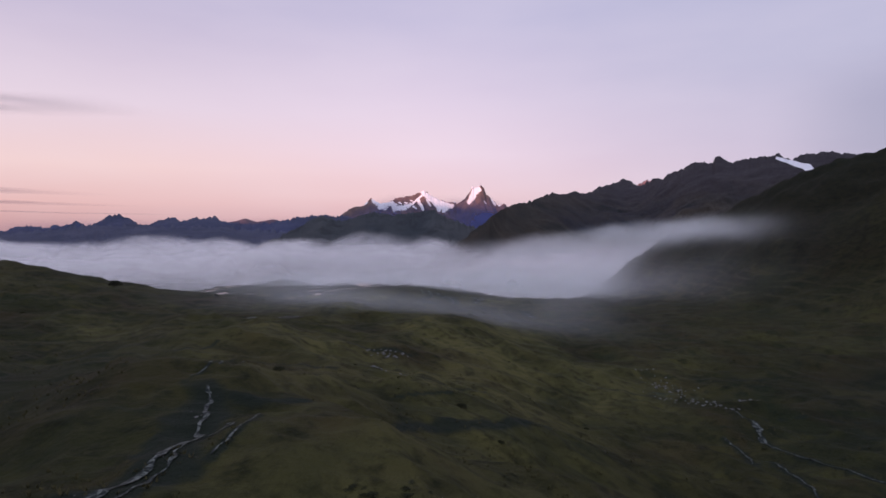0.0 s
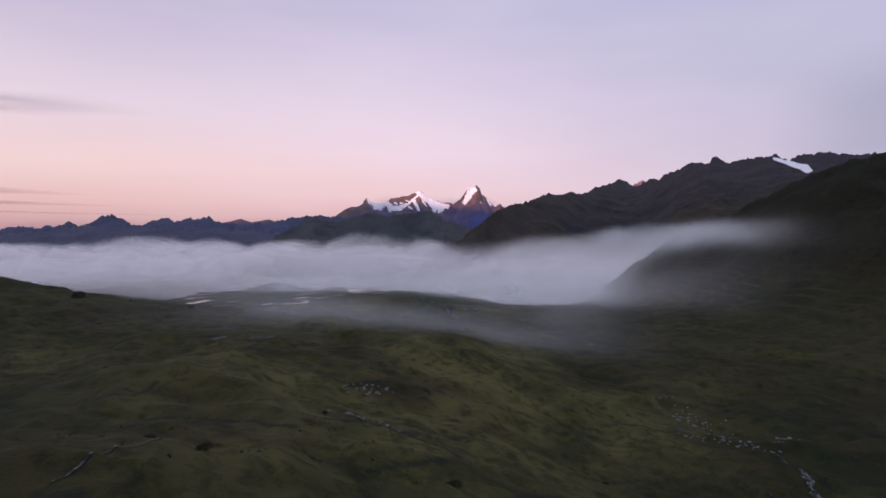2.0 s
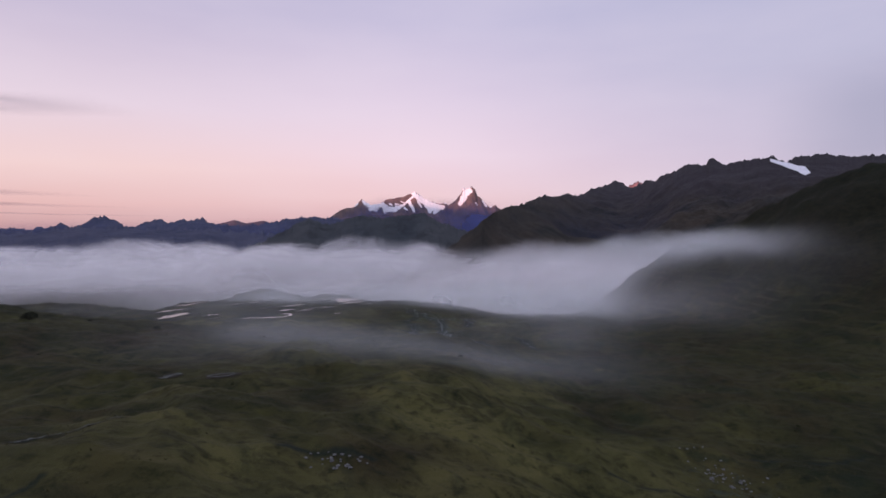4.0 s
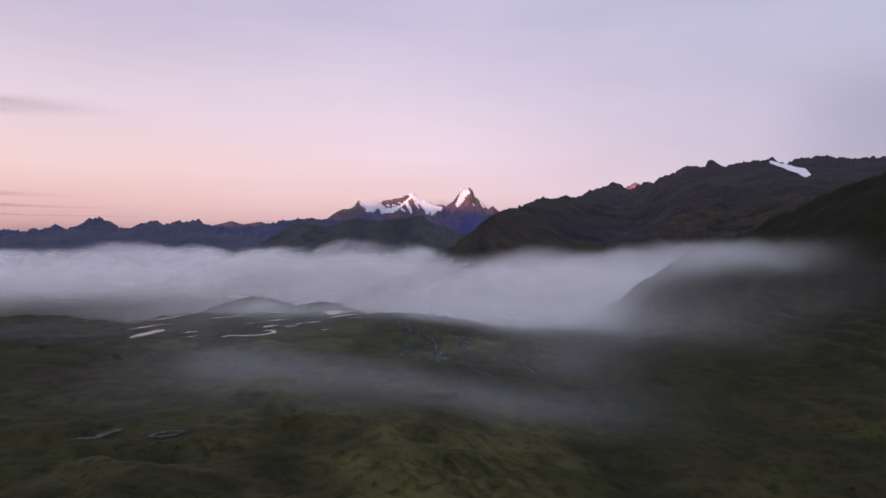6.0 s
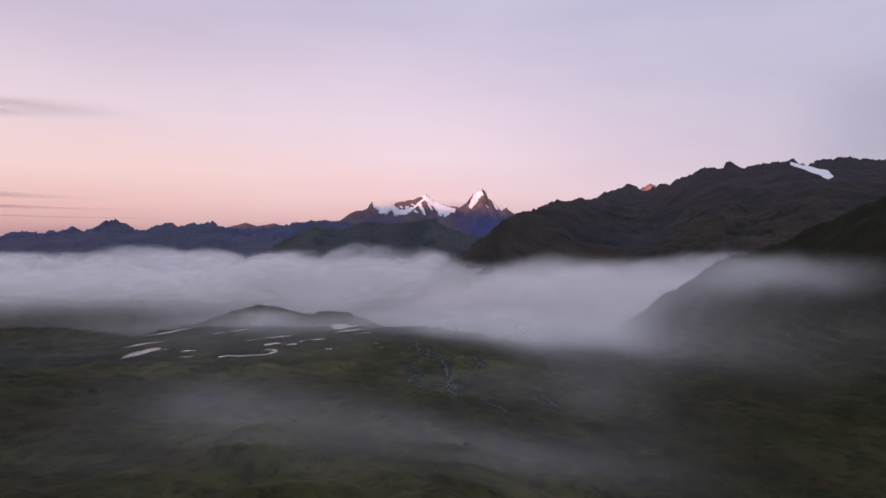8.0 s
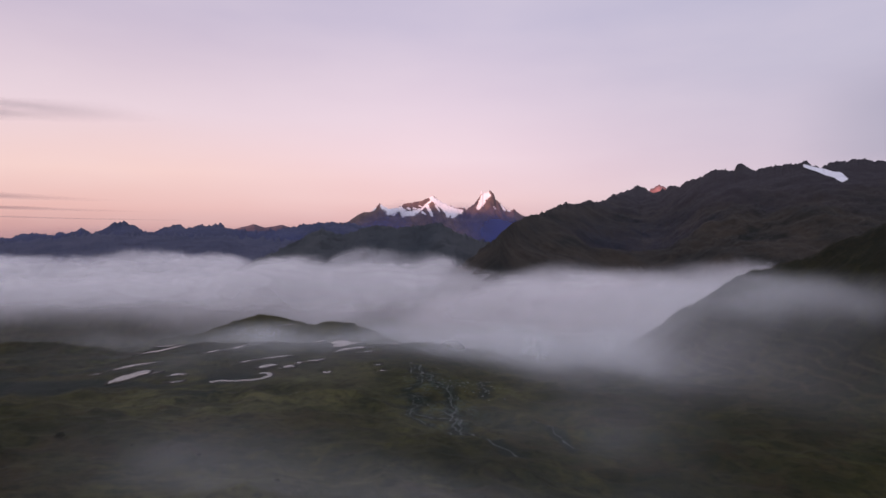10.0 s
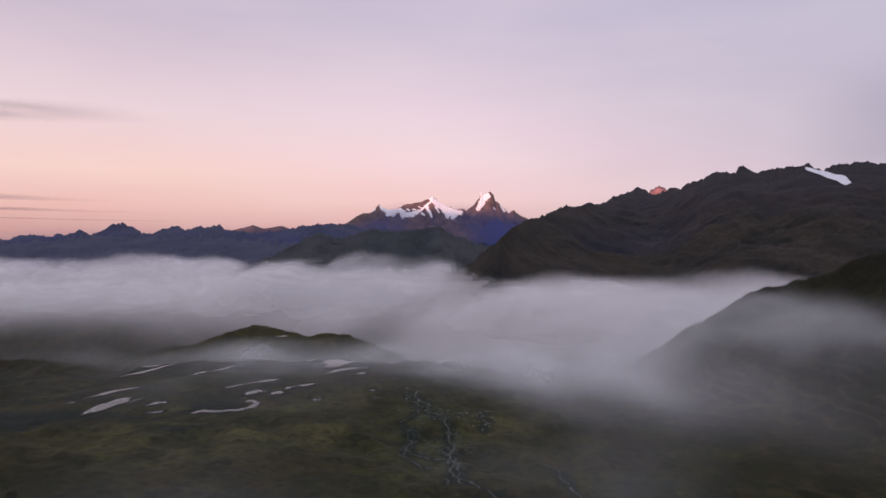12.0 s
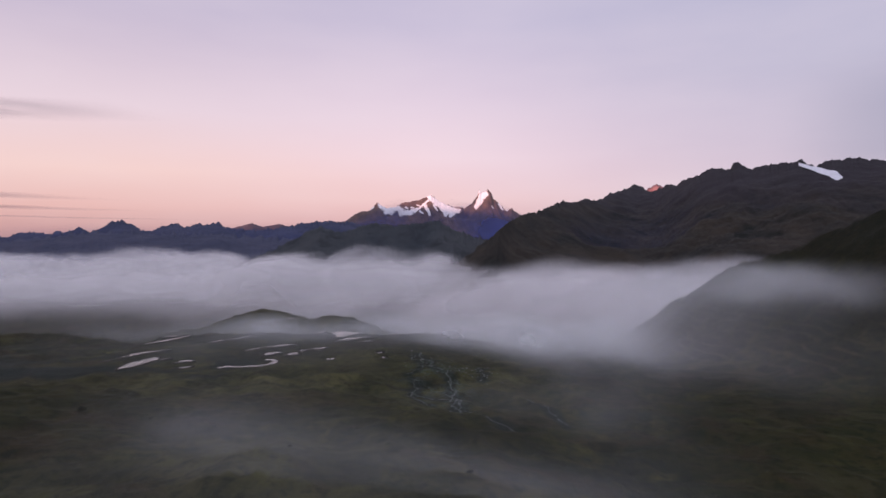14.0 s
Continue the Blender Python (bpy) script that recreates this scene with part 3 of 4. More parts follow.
# ---- ground: one sheet out to the horizon ----
def build_ground():
    th = np.concatenate([np.linspace(-43, 43, 561), np.linspace(43, 317, 110)[1:-1]])
    r = np.concatenate([[0.4, 2, 4, 6], np.geomspace(8, 265, 430), np.geomspace(265, 4850, 110)[1:]])
    R, T = np.meshgrid(r, np.radians(th), indexing="ij")
    X, Y = R * np.sin(T), R * np.cos(T)
    Z = ground_height(X.ravel().copy(), Y.ravel().copy()).reshape(X.shape)
    bog = smooth(0, 10, -30 - X) * smooth(0, 10, Y - 128) * smooth(0, 15, 165 - Y) * smooth(0, 10, X + 120)
    peat = bog * smooth(-0.12, 0.16, fbm(0.6 * X, Y, 11, 4, 41)) * 0.95 + 0.8 * np.exp(-(((X + 38) / 2.6) ** 2 + ((Y - 151.6) / 1.4) ** 2)) + 0.7 * np.exp(-(((X + 43) / 1.6) ** 2 + ((Y - 149.6) / 1.2) ** 2)) + 0.7 * np.exp(-(((X + 17.5) / 3) ** 2 + ((Y - 66.8) / 1.8) ** 2))
    # broad dark heath patches; the first also puts vignette darkening into the colour
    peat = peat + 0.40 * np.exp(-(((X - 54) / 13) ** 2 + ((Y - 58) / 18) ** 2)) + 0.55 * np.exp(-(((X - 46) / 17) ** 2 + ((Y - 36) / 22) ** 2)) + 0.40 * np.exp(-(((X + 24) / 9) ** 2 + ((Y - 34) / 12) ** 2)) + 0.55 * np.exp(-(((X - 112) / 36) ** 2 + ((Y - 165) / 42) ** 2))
    for pts, damp in [(p, w) for p, _, w, _, _ in STREAMS] + [(p, 0.9 * w) for p, w in GULLIES]:
        reach = (np.abs(X - pts[0][0]) < 40) & (np.abs(Y - pts[0][1]) < 60)
        xs, ys = X[reach], Y[reach]
        near = np.full(xs.shape, 99.0)
        for (xa, ya), (xb, yb) in zip(pts, pts[1:]):
            w = np.clip(((xs - xa) * (xb - xa) + (ys - ya) * (yb - ya)) / ((xb - xa) ** 2 + (yb - ya) ** 2), 0, 1)
            near = np.minimum(near, np.hypot(xs - xa - w * (xb - xa), ys - ya - w * (yb - ya)))
        near = near * (1 + 0.9 * fbm(xs, ys, 1.3, 3, 47)) + 0.15 * np.abs(fbm(xs, ys, 0.5, 2, 48))
        peat[reach] = np.maximum(peat[reach], 0.9 * (1 - smooth(0.4 * damp, 1.1 * damp, near)))
    # straw-dry grass; patches on the flats also put thin mist's brightening into colour
    dry_misty = 0 * X
    for cx, cy, wx, wy, much in ((0, 16, 7, 6, 1.0), (12, 58, 13, 14, 0.9), (8, 78, 14, 10, 0.7), (30, 76, 10, 8, 0.5), (-2, 30, 9, 5, 0.5), (-20, 46, 9, 9, 0.7), (2, 50, 14, 12, 0.6), (-5, 40, 10, 8, 0.9), (8, 30, 10, 7, 0.6), (-8, 68, 16, 14, 0.6), (-12, 92, 16, 8, 0.7), (-36, 62, 14, 12, 0.6),
                                 (-34, 136, 34, 20, 0.9), (4, 140, 18, 22, 0.7), (-83, 290, 40, 26, 0.9), (-40, 288, 30, 16, 0.9), (-84, 90, 30, 16, 0.5), (60, 90, 20, 20, 0.4)):
        dry_misty = dry_misty + much * np.exp(-(((X - cx) / wx) ** 2 + ((Y - cy) / wy) ** 2))
    dry_misty = np.clip(dry_misty * (0.75 + 1.1 * fbm(X, Y, 9, 4, 43)), 0, 1)
    heath = np.clip(smooth(14, 30, Z) * smooth(24, 60, X) * (0.75 + 0.9 * fbm(X, Y, 16, 4, 45)), 0, 0.92) + 0.5 * np.exp(-(((X + 65) / 60) ** 2 + ((Y - 288) / 30) ** 2))
    gravel = np.exp(-(((X - 1.5 - 0.10 * (142 - Y)) / 5.5) ** 2 + ((Y - 143) / 17) ** 2)) * (0.55 + 0.9 * fbm(X, Y, 5, 4, 49)) + 0.5 * np.exp(-(((X - 24) / 2.6) ** 2 + ((Y - 60.5) / 3.4) ** 2)) * (0.5 + 0.9 * fbm(X, Y, 1.2, 3, 50))
    ob = sheet("ground", X, Y, Z, GRASS, {"peat": peat, "dry_misty": dry_misty, "heath": heath, "gravel": gravel}, wrap=True)
    return tagged(ob, "rolling olive-brown highland grassland with peat and hummocks", "ground", kind="structure")


build_ground()


# ---- mountains ----
FLANKS = {}


def mountain(name, crest, dist, foot, back, mat, label, jag=0.002, bulk=1.25, gully=0.16, base=-32, na=260, nr=46, snow=None, seed=1, category="mountain", gsize=0.035, crag=0.10, teeth=0.0, blend=40, ribs=0.45, fold=0.75):
    """A range seen along its crest: crest is (bearing, rise) pairs, dist and foot are distances by bearing."""
    a0, a1 = crest[0][0], crest[-1][0]
    az = np.linspace(a0, a1, na)
    el = np.interp(az, *zip(*crest))
    comb = jag * ridged(az * 1000, az * 0, 14, 4, seed + 3) * 0.7 - jag * 0.35 + teeth * (ridged(az * 1000, az * 0, 6, 3, seed + 7) - 0.4) + 0.5 * teeth * vnoise(az * 420, az * 0, seed + 9)
    half = max(2, na // blend)
    calm = np.convolve(np.pad(el, half, mode="edge"), np.ones(2 * half + 1) / (2 * half + 1), mode="valid")
    comb, el = comb + el - calm, calm
    D = np.interp(az, *zip(*dist)) if isinstance(dist, list) else np.full(na, float(dist))
    fo = np.interp(az, *zip(*foot)) if isinstance(foot, list) else np.full(na, float(foot))
    u = np.concatenate([np.linspace(0, 1, nr), np.linspace(1, 2, 14)[1:]])
    U, A = np.meshgrid(u, az, indexing="ij")
    Dm, Fm = np.broadcast_to(D, U.shape), np.broadcast_to(fo, U.shape)
    Y = np.where(U <= 1, Fm + (Dm - Fm) * U, Dm + back * (U - 1))
    top = 30 + np.broadcast_to(el, U.shape) * Dm
    rise = np.maximum(top - base, 4)
    prof = np.where(U <= 1, np.clip(U, 0, 1) ** bulk, np.clip(2 - U, 0, 1) ** 1.2)
    X = A * Y
    cut = ribs * (ridged(A, U * 0.10 + A * 0.3, gsize, 4, seed) - 0.45) + fold * (ridged(X + 0.3 * Y, Y * 0.7, crag * D.mean(), 6, seed + 5) - 0.45) + (0.75 - fold) * 1.6 * fbm(X, Y, 1.3 * crag * D.mean(), 7, seed + 6, 0.6)
    Z = base + rise * prof + rise * gully * cut * np.where(U <= 1, np.sin(np.pi * np.clip(U, 0, 1)) ** 0.8, 0.3 * np.sin(np.pi * np.clip(U - 1, 0, 1)))
    Z = Z + np.broadcast_to(comb, U.shape) * Dm * np.where(U <= 1, np.clip(U, 0, 1) ** 12, np.clip(2 - U, 0, 1) ** 3)
    FLANKS[name] = (az, X[:nr], Y[:nr], Z[:nr])
    extra = {"snow": snow(A, U, Z, top)} if snow else None
    ob = sheet(name, X, Y, Z, mat, extra, smooth_faces=True)
    return tagged(ob, label, category, kind="structure")


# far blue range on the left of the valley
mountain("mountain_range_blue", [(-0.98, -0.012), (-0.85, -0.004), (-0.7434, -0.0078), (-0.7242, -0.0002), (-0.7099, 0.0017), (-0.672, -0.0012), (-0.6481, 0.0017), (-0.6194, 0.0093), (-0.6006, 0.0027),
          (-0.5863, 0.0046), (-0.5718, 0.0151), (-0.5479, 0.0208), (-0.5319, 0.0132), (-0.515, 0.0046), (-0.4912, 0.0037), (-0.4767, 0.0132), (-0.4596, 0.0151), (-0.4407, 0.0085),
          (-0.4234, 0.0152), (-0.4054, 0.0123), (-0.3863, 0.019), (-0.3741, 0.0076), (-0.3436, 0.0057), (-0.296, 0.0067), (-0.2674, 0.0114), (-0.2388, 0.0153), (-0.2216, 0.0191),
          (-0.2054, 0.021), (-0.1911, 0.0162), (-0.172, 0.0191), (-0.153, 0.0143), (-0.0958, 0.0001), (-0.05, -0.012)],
         2100, 1560, 450, ROCK_HAZE_BLUE, "jagged range in evening shade, haze blue in its rock colour", jag=0.0024, teeth=0.003, na=700, seed=11, gully=0.22)


def peak_snow(A, U, Z, top):
    """Snowfields on the high shoulders, couloirs between rock ribs: tapered runs of (bearing, rise, half width) from end to end."""
    e = (Z - 30) / 4080.0
    lying = np.zeros(A.shape)
    couloirs = ((-0.0116, 0.0383, 0.0032, -0.0069, 0.0249, 0.0022), (0.0059, 0.0303, 0.0038, 0.0011, 0.0249, 0.0026), (0.0139, 0.0431, 0.0016, 0.0193, 0.0408, 0.0013),
                (-0.0276, 0.0431, 0.0010, -0.0209, 0.0332, 0.0010), (-0.0738, 0.0389, 0.0013, -0.0707, 0.0370, 0.0010), (-0.0649, 0.0389, 0.0010, -0.0604, 0.0376, 0.0010),
                (-0.0553, 0.0431, 0.0006, -0.0499, 0.0408, 0.0006), (0.0544, 0.0683, 0.0070, 0.0576, 0.0606, 0.0048), (0.0569, 0.0622, 0.0048, 0.0490, 0.0478, 0.0041),
                (0.0490, 0.0478, 0.0041, 0.0451, 0.0402, 0.0035), (0.0818, 0.0453, 0.0010, 0.0882, 0.0351, 0.0013), (0.0927, 0.0376, 0.0016, 0.0959, 0.0351, 0.0016),
                (0.0697, 0.0408, 0.0006, 0.0729, 0.0367, 0.0006))
    fields = ((-0.1153, 0.0431, 0.0038, -0.1010, 0.0357, 0.0064), (-0.1026, 0.0383, 0.0054, -0.0892, 0.0376, 0.0032), (-0.1357, 0.0364, 0.0022, -0.1287, 0.0396, 0.0016),
                (-0.1073, 0.0303, 0.0026, -0.0994, 0.0335, 0.0032), (-0.0872, 0.0383, 0.0029, -0.0802, 0.0293, 0.0045), (-0.0818, 0.0303, 0.0038, -0.0659, 0.0293, 0.0032),
                (-0.0675, 0.0303, 0.0029, -0.0547, 0.0364, 0.0016), (-0.0592, 0.0303, 0.0013, -0.0362, 0.0504, 0.0013), (-0.0426, 0.0431, 0.0026, -0.0337, 0.0268, 0.0016),
                (-0.0499, 0.0319, 0.0013, -0.0451, 0.0281, 0.0010), (-0.0362, 0.0581, 0.0026, -0.0203, 0.0453, 0.0045), (-0.0228, 0.0478, 0.0045, -0.0005, 0.0335, 0.0064),
                (-0.0037, 0.0351, 0.0051, 0.0142, 0.0332, 0.0032))
    runs = fields + couloirs
    n = 0.5 * vnoise(A * 420 + e * 300, e * 330, 78) + 0.4 * vnoise(A * 900, e * 800, 79) + 0.3 * vnoise(A * 1900, e * 1900, 80)
    for run in runs:
        a0, e0, w0, a1, e1, w1 = run
        w = np.clip(((A - a0) * (a1 - a0) + (e - e0) * (e1 - e0)) / ((a1 - a0) ** 2 + (e1 - e0) ** 2), 0, 1)
        far = np.hypot(A - a0 - w * (a1 - a0), e - e0 - w * (e1 - e0)) / (1.35 * (w0 + w * (w1 - w0)))
        lying = np.maximum(lying, 1.0 - 0.5 * far)
    return np.where(U <= 1.02, lying + 0.26 * n - 0.03, 0.4)


mountain("snow_peak", [(-0.26, 0.004), (-0.2103, 0.0133), (-0.1817, 0.0152), (-0.1722, 0.0191), (-0.1607, 0.0267), (-0.1483, 0.0324), (-0.1339, 0.0353), (-0.1225, 0.0476), (-0.1167, 0.0448),
          (-0.1053, 0.038), (-0.091, 0.04), (-0.0815, 0.0467), (-0.0719, 0.0496), (-0.0529, 0.0515), (-0.0405, 0.0562), (-0.0319, 0.061), (-0.0243, 0.0553), (-0.0148, 0.0477),
          (-0.0004, 0.0439), (0.012, 0.0401), (0.0186, 0.043), (0.0234, 0.0373), (0.0301, 0.0411), (0.0396, 0.0515), (0.0463, 0.0592), (0.0491, 0.0696), (0.0529, 0.0650),
          (0.0586, 0.0672), (0.0643, 0.0690), (0.0691, 0.0660), (0.073, 0.0545), (0.0806, 0.0478), (0.0902, 0.0383), (0.0969, 0.0354), (0.1045, 0.0392), (0.1074, 0.0335),
          (0.1333, 0.0192), (0.2, 0.005)],
         4080, 3680, 300, SNOWY, "craggy snow peaks with a needle summit glowing pink", jag=0.0018, teeth=0.0014, blend=250, bulk=1.3, gully=0.20, na=1000, nr=130, snow=peak_snow, seed=23, gsize=0.02, crag=0.035, ribs=0.12)
mountain("mountain_far_left", [(-0.40, -0.002), (-0.363, 0.0056), (-0.3343, 0.0123), (-0.3153, 0.0066), (-0.2867, 0.0114), (-0.2677, 0.0057), (-0.23, -0.002)],
         4300, 3500, 200, ROCK_HAZE_MAUVE, "distant rock summits, haze mauve in their colour", jag=0.0012, na=120, nr=20, seed=29)
mountain("mountain_far_right", [(0.30, 0.02), (0.3304, 0.070), (0.3443, 0.0788), (0.363, 0.070), (0.40, 0.02)],
         4200, 3500, 200, ROCK_GLOW_RED, "distant summit catching the last sun, its glow also in the rock colour", jag=0.0016, teeth=0.002, na=120, nr=24, seed=37)
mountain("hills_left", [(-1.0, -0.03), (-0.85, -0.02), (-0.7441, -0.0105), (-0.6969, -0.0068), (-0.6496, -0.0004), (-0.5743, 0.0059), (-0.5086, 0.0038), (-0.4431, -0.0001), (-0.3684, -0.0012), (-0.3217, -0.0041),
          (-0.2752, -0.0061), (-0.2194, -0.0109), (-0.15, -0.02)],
         1480, 720, 300, ROCK_HAZE_BLUE, "dark foothills above the fog, haze blue in their rock colour", jag=0.006, teeth=0.005, na=420, seed=41, bulk=0.85, base=-14, gully=0.30, crag=0.12)
mountain("hills_middle", [(-0.34, -0.045), (-0.28, -0.018), (-0.245, -0.002), (-0.2239, 0.0122), (-0.2061, 0.0183), (-0.1708, 0.0094), (-0.1265, 0.0234), (-0.0824, 0.0197), (-0.0382, 0.0249),
          (-0.0162, 0.0266), (0.0058, 0.0159), (0.0321, 0.0053), (0.0585, -0.0018), (0.11, -0.02)],
         680, 480, 220, ROCK_HAZE_DARK, "dark grassy foothills rising from the fog", jag=0.003, teeth=0.002, na=300, seed=43)
mountain("mountain_right", [(-0.05, -0.095), (-0.03, -0.075), (-0.0148, -0.0575), (0.0068, -0.0428), (0.0499, -0.0084), (0.0843, 0.0174), (0.1072, 0.0327), (0.1424, 0.0422), (0.1614, 0.0479),
          (0.1851, 0.0565), (0.2042, 0.0527), (0.2108, 0.0565), (0.2261, 0.0594), (0.2375, 0.0546), (0.2518, 0.0584), (0.2612, 0.066), (0.2849, 0.0717), (0.3067, 0.0812), (0.3182, 0.0746),
          (0.3307, 0.067), (0.3515, 0.0784), (0.3657, 0.0822), (0.3705, 0.0794), (0.3893, 0.0926), (0.4036, 0.0964), (0.413, 0.104), (0.4272, 0.1078), (0.4538, 0.1069),
          (0.4603, 0.1163), (0.4669, 0.1192), (0.4747, 0.1107), (0.4843, 0.1069), (0.5127, 0.1145), (0.5488, 0.1183), (0.5649, 0.1221), (0.5745, 0.1164), (0.5889, 0.1108),
          (0.6029, 0.1212), (0.6552, 0.1259), (0.6934, 0.1213), (0.7219, 0.1232), (0.78, 0.126), (0.9, 0.12), (1.1, 0.1)],
         [(-0.05, 500), (0.08, 520), (0.107, 640), (0.16, 800), (0.20, 900), (0.25, 1200), (0.307, 1600), (0.335, 1500), (0.36, 1250), (0.40, 1050), (0.467, 960), (0.59, 841), (0.75, 780), (1.1, 700)],
         [(-0.05, 400), (0.05, 350), (0.2, 330), (1.1, 330)], 300, ROCK_BROWN, "broad brown heath-covered mountain with a rocky crest", jag=0.0022, teeth=0.0022, bulk=1.05, gully=0.12, na=800, nr=150, seed=53, crag=0.08, gsize=0.16, ribs=0.15, fold=0.2)


def snow_patch():
    """A tongue of old snow lying on the flank of the right-hand mountain, below its crest."""
    az, FX, FY, FZ = FLANKS["mountain_right"]
    u, v = np.linspace(0, 1, 48), np.linspace(-1, 1, 14)
    X, Y, Z = (np.zeros((len(u), len(v))) for _ in range(3))
    for i, a in enumerate(u):
        col = int(np.argmin(np.abs(az - (0.560 + 0.067 * a))))
        rise = np.maximum.accumulate((FZ[:, col] - 30) / FY[:, col] + np.linspace(0, 1e-6, len(FZ)))
        half = 0.0024 + 0.0050 * a ** 1.3 * (1 - smooth(0.86, 1.0, a)) + 0.0010 * math.sin(17 * a) * a
        want = 0.1135 - 0.0205 * a + v * half
        row = np.interp(want, rise, np.arange(len(rise)))
        for arr, src in ((X, FX), (Y, FY), (Z, FZ)):
            arr[i] = np.interp(row, np.arange(len(rise)), src[:, col])
    ob = sheet("snow_patch", X, Y - 1.2, Z + 0.8, SNOW)
    return tagged(ob, "tongue of old white snow below a rocky crest", "snow patch")


snow_patch()


def shade_range():
    """Unseen high mountains added behind and beside the camera to keep the valley in shade."""
    th = np.radians(np.linspace(52, 308, 300))
    u = np.concatenate([np.linspace(0, 1, 24), np.linspace(1, 2, 10)[1:]])
    U, T = np.meshgrid(u, th, indexing="ij")
    tall = 170 + 388 * smooth(radians(80), radians(115), T) * smooth(radians(-290), radians(-255), -T)
    crest = tall + 16 * ridged(T * 300, T * 0, 22, 4, 61)
    R = np.where(U <= 1, 700 + 1900 * U, 2600 + 900 * (U - 1))
    Z = -20 + (crest + 20) * np.where(U <= 1, U ** 1.2, (2 - U)) + 30 * (ridged(T * 300, U * 30, 20, 4, 67) - 0.5) * np.sin(np.pi * np.clip(U, 0, 1))
    ob = sheet("mountain_shade_range", R * np.sin(T), R * np.cos(T), Z, ROCK_BROWN)
    return tagged(ob, "unseen brown mountains added behind the camera to shade the valley", "mountain", kind="structure")


shade_range()


# ---- fog ----
def flank_height(name, x, y):
    """Height of a mountain's near flank over a place in the plan; far below ground where it does not reach."""
    az, FX, FY, FZ = FLANKS[name]
    col = np.clip(np.rint(np.interp(x / y, az, np.arange(len(az)))).astype(int), 0, len(az) - 1)
    y0, y1 = FY[0, col], FY[-1, col]
    row = np.clip((y - y0) / (y1 - y0) * (len(FY) - 1), 0, len(FY) - 1)
    low = np.floor(row).astype(int)
    high = np.minimum(low + 1, len(FY) - 1)
    z = FZ[low, col] * (1 - row + low) + FZ[high, col] * (row - low)
    return np.where((y > y0) & (x / y > az[0]) & (x / y < az[-1]), z, -99.0)


def solid_height(x, y):
    """Ground or mountain flank, whichever stands higher."""
    h = ground_height(x.ravel().copy(), y.ravel().copy()).reshape(x.shape)
    for name in ("mountain_right", "hills_middle", "hills_left"):
        h = np.maximum(h, flank_height(name, x, y))
    return h


def eased(h, wide=13):
    """Heights smoothed along their rows, so that vapour floats over hummocks."""
    pad = np.pad(h, ((0, 0), (wide // 2, wide // 2)), mode="edge")
    total = np.cumsum(np.pad(pad, ((0, 0), (1, 0))), axis=1)
    return (total[:, wide:] - total[:, :-wide]) / wide


def fog_top(x, y):
    mid = curve(y, [(60, 14), (110, 14.5), (150, 14.5), (190, 12.5), (220, 7), (250, -4), (300, -5.5), (340, -3), (400, 4), (480, 10), (600, 12.5), (680, 12), (780, 8), (900, 2), (1100, -8), (2600, -20)])
    mid = mid - 6.0 * smooth(-120, -420, x) * smooth(300, 500, y)
    # a hollow round the island hill, and fog lapping at the rim on the far left
    mid = mid - 12.0 * np.exp(-(((x + 66) / 84) ** 2 + ((y - 262) / 30) ** 2)) + 10.0 * smooth(-100, -130, x) * np.exp(-((y - 248) / 38) ** 2)
    bank = curve(y, [(60, 15), (110, 19), (135, 25), (150, 27.5), (165, 26), (185, 21.5), (220, 19), (255, 20), (290, 17.5), (350, 11), (420, 6), (500, 1), (600, -1), (900, -3), (1100, -8), (2600, -20)])
    bank = bank + 2.5 * smooth(62, 95, x) * smooth(-235, -165, -y)
    w = smooth(-24, 34, x - 0.06 * np.clip(y - 300, 0, 400))
    far = smooth(200, 520, y)
    billow = (1.2 + 5.5 * far) * fbm(x * 0.7, y, 130, 4, 71) + (0.8 + 4.6 * far) * (0.5 - np.abs(fbm(x * 0.9, y, 52, 3, 73))) * 2 + 0.5 * (1 - far) * fbm(x, y, 24, 2, 75)
    # a standing crest of fog before the foot of the right-hand mountain
    crest = np.interp(x, [-30, 0, 28, 46, 72, 103, 132, 150, 200], [2, 18, 21, 24.5, 21, 25.5, 28.5, 24, 14]) + 0.5 * billow
    stand = np.exp(-((y - 302) / 52) ** 2) * smooth(-34, 4, x)
    return (mid * (1 - w) + bank * w + billow) * (1 - stand) + crest * stand


def fog_cover(x, y):
    front = curve(x, [(-400, 206), (-150, 206), (-100, 206), (-60, 204), (-30, 198), (-10, 190), (10, 182), (25, 172), (36, 142), (50, 118), (75, 112), (110, 132), (160, 130), (420, 130)]) + 12 * fbm(x, y, 36, 3, 81)
    reach = 115 - 75 * smooth(25, 46, x) - 50 * smooth(-30, -70, x)
    # fog thinned so that dark ground stands in for its shaded hollows
    hole = 1 - 0.82 * np.exp(-(((x + 215) / 100) ** 2 + ((y - 375) / 80) ** 2)) - 0.6 * np.exp(-(((x + 90) / 45) ** 2 + ((y - 420) / 34) ** 2))
    hole = hole * (1 - 0.75 * smooth(-0.15, 0.32, fbm(x * 0.55, y, 80, 3, 87)) * smooth(225, 260, y) * smooth(-430, -340, -y) * smooth(-10, 40, -x))
    hole = hole * (1 - smooth(60, 80, x) * smooth(186, 206, y) * smooth(-290, -245, -y)) * (1 - smooth(90, 110, x) * smooth(192, 206, y) * smooth(-300, -262, -y))
    return smooth(0, 1, (y - front) / reach) * smooth(-1150, -1000, -y) * np.clip(hole, 0, 1) * (1 - 0.50 * smooth(-60, -110, x) * smooth(-440, -360, -y))


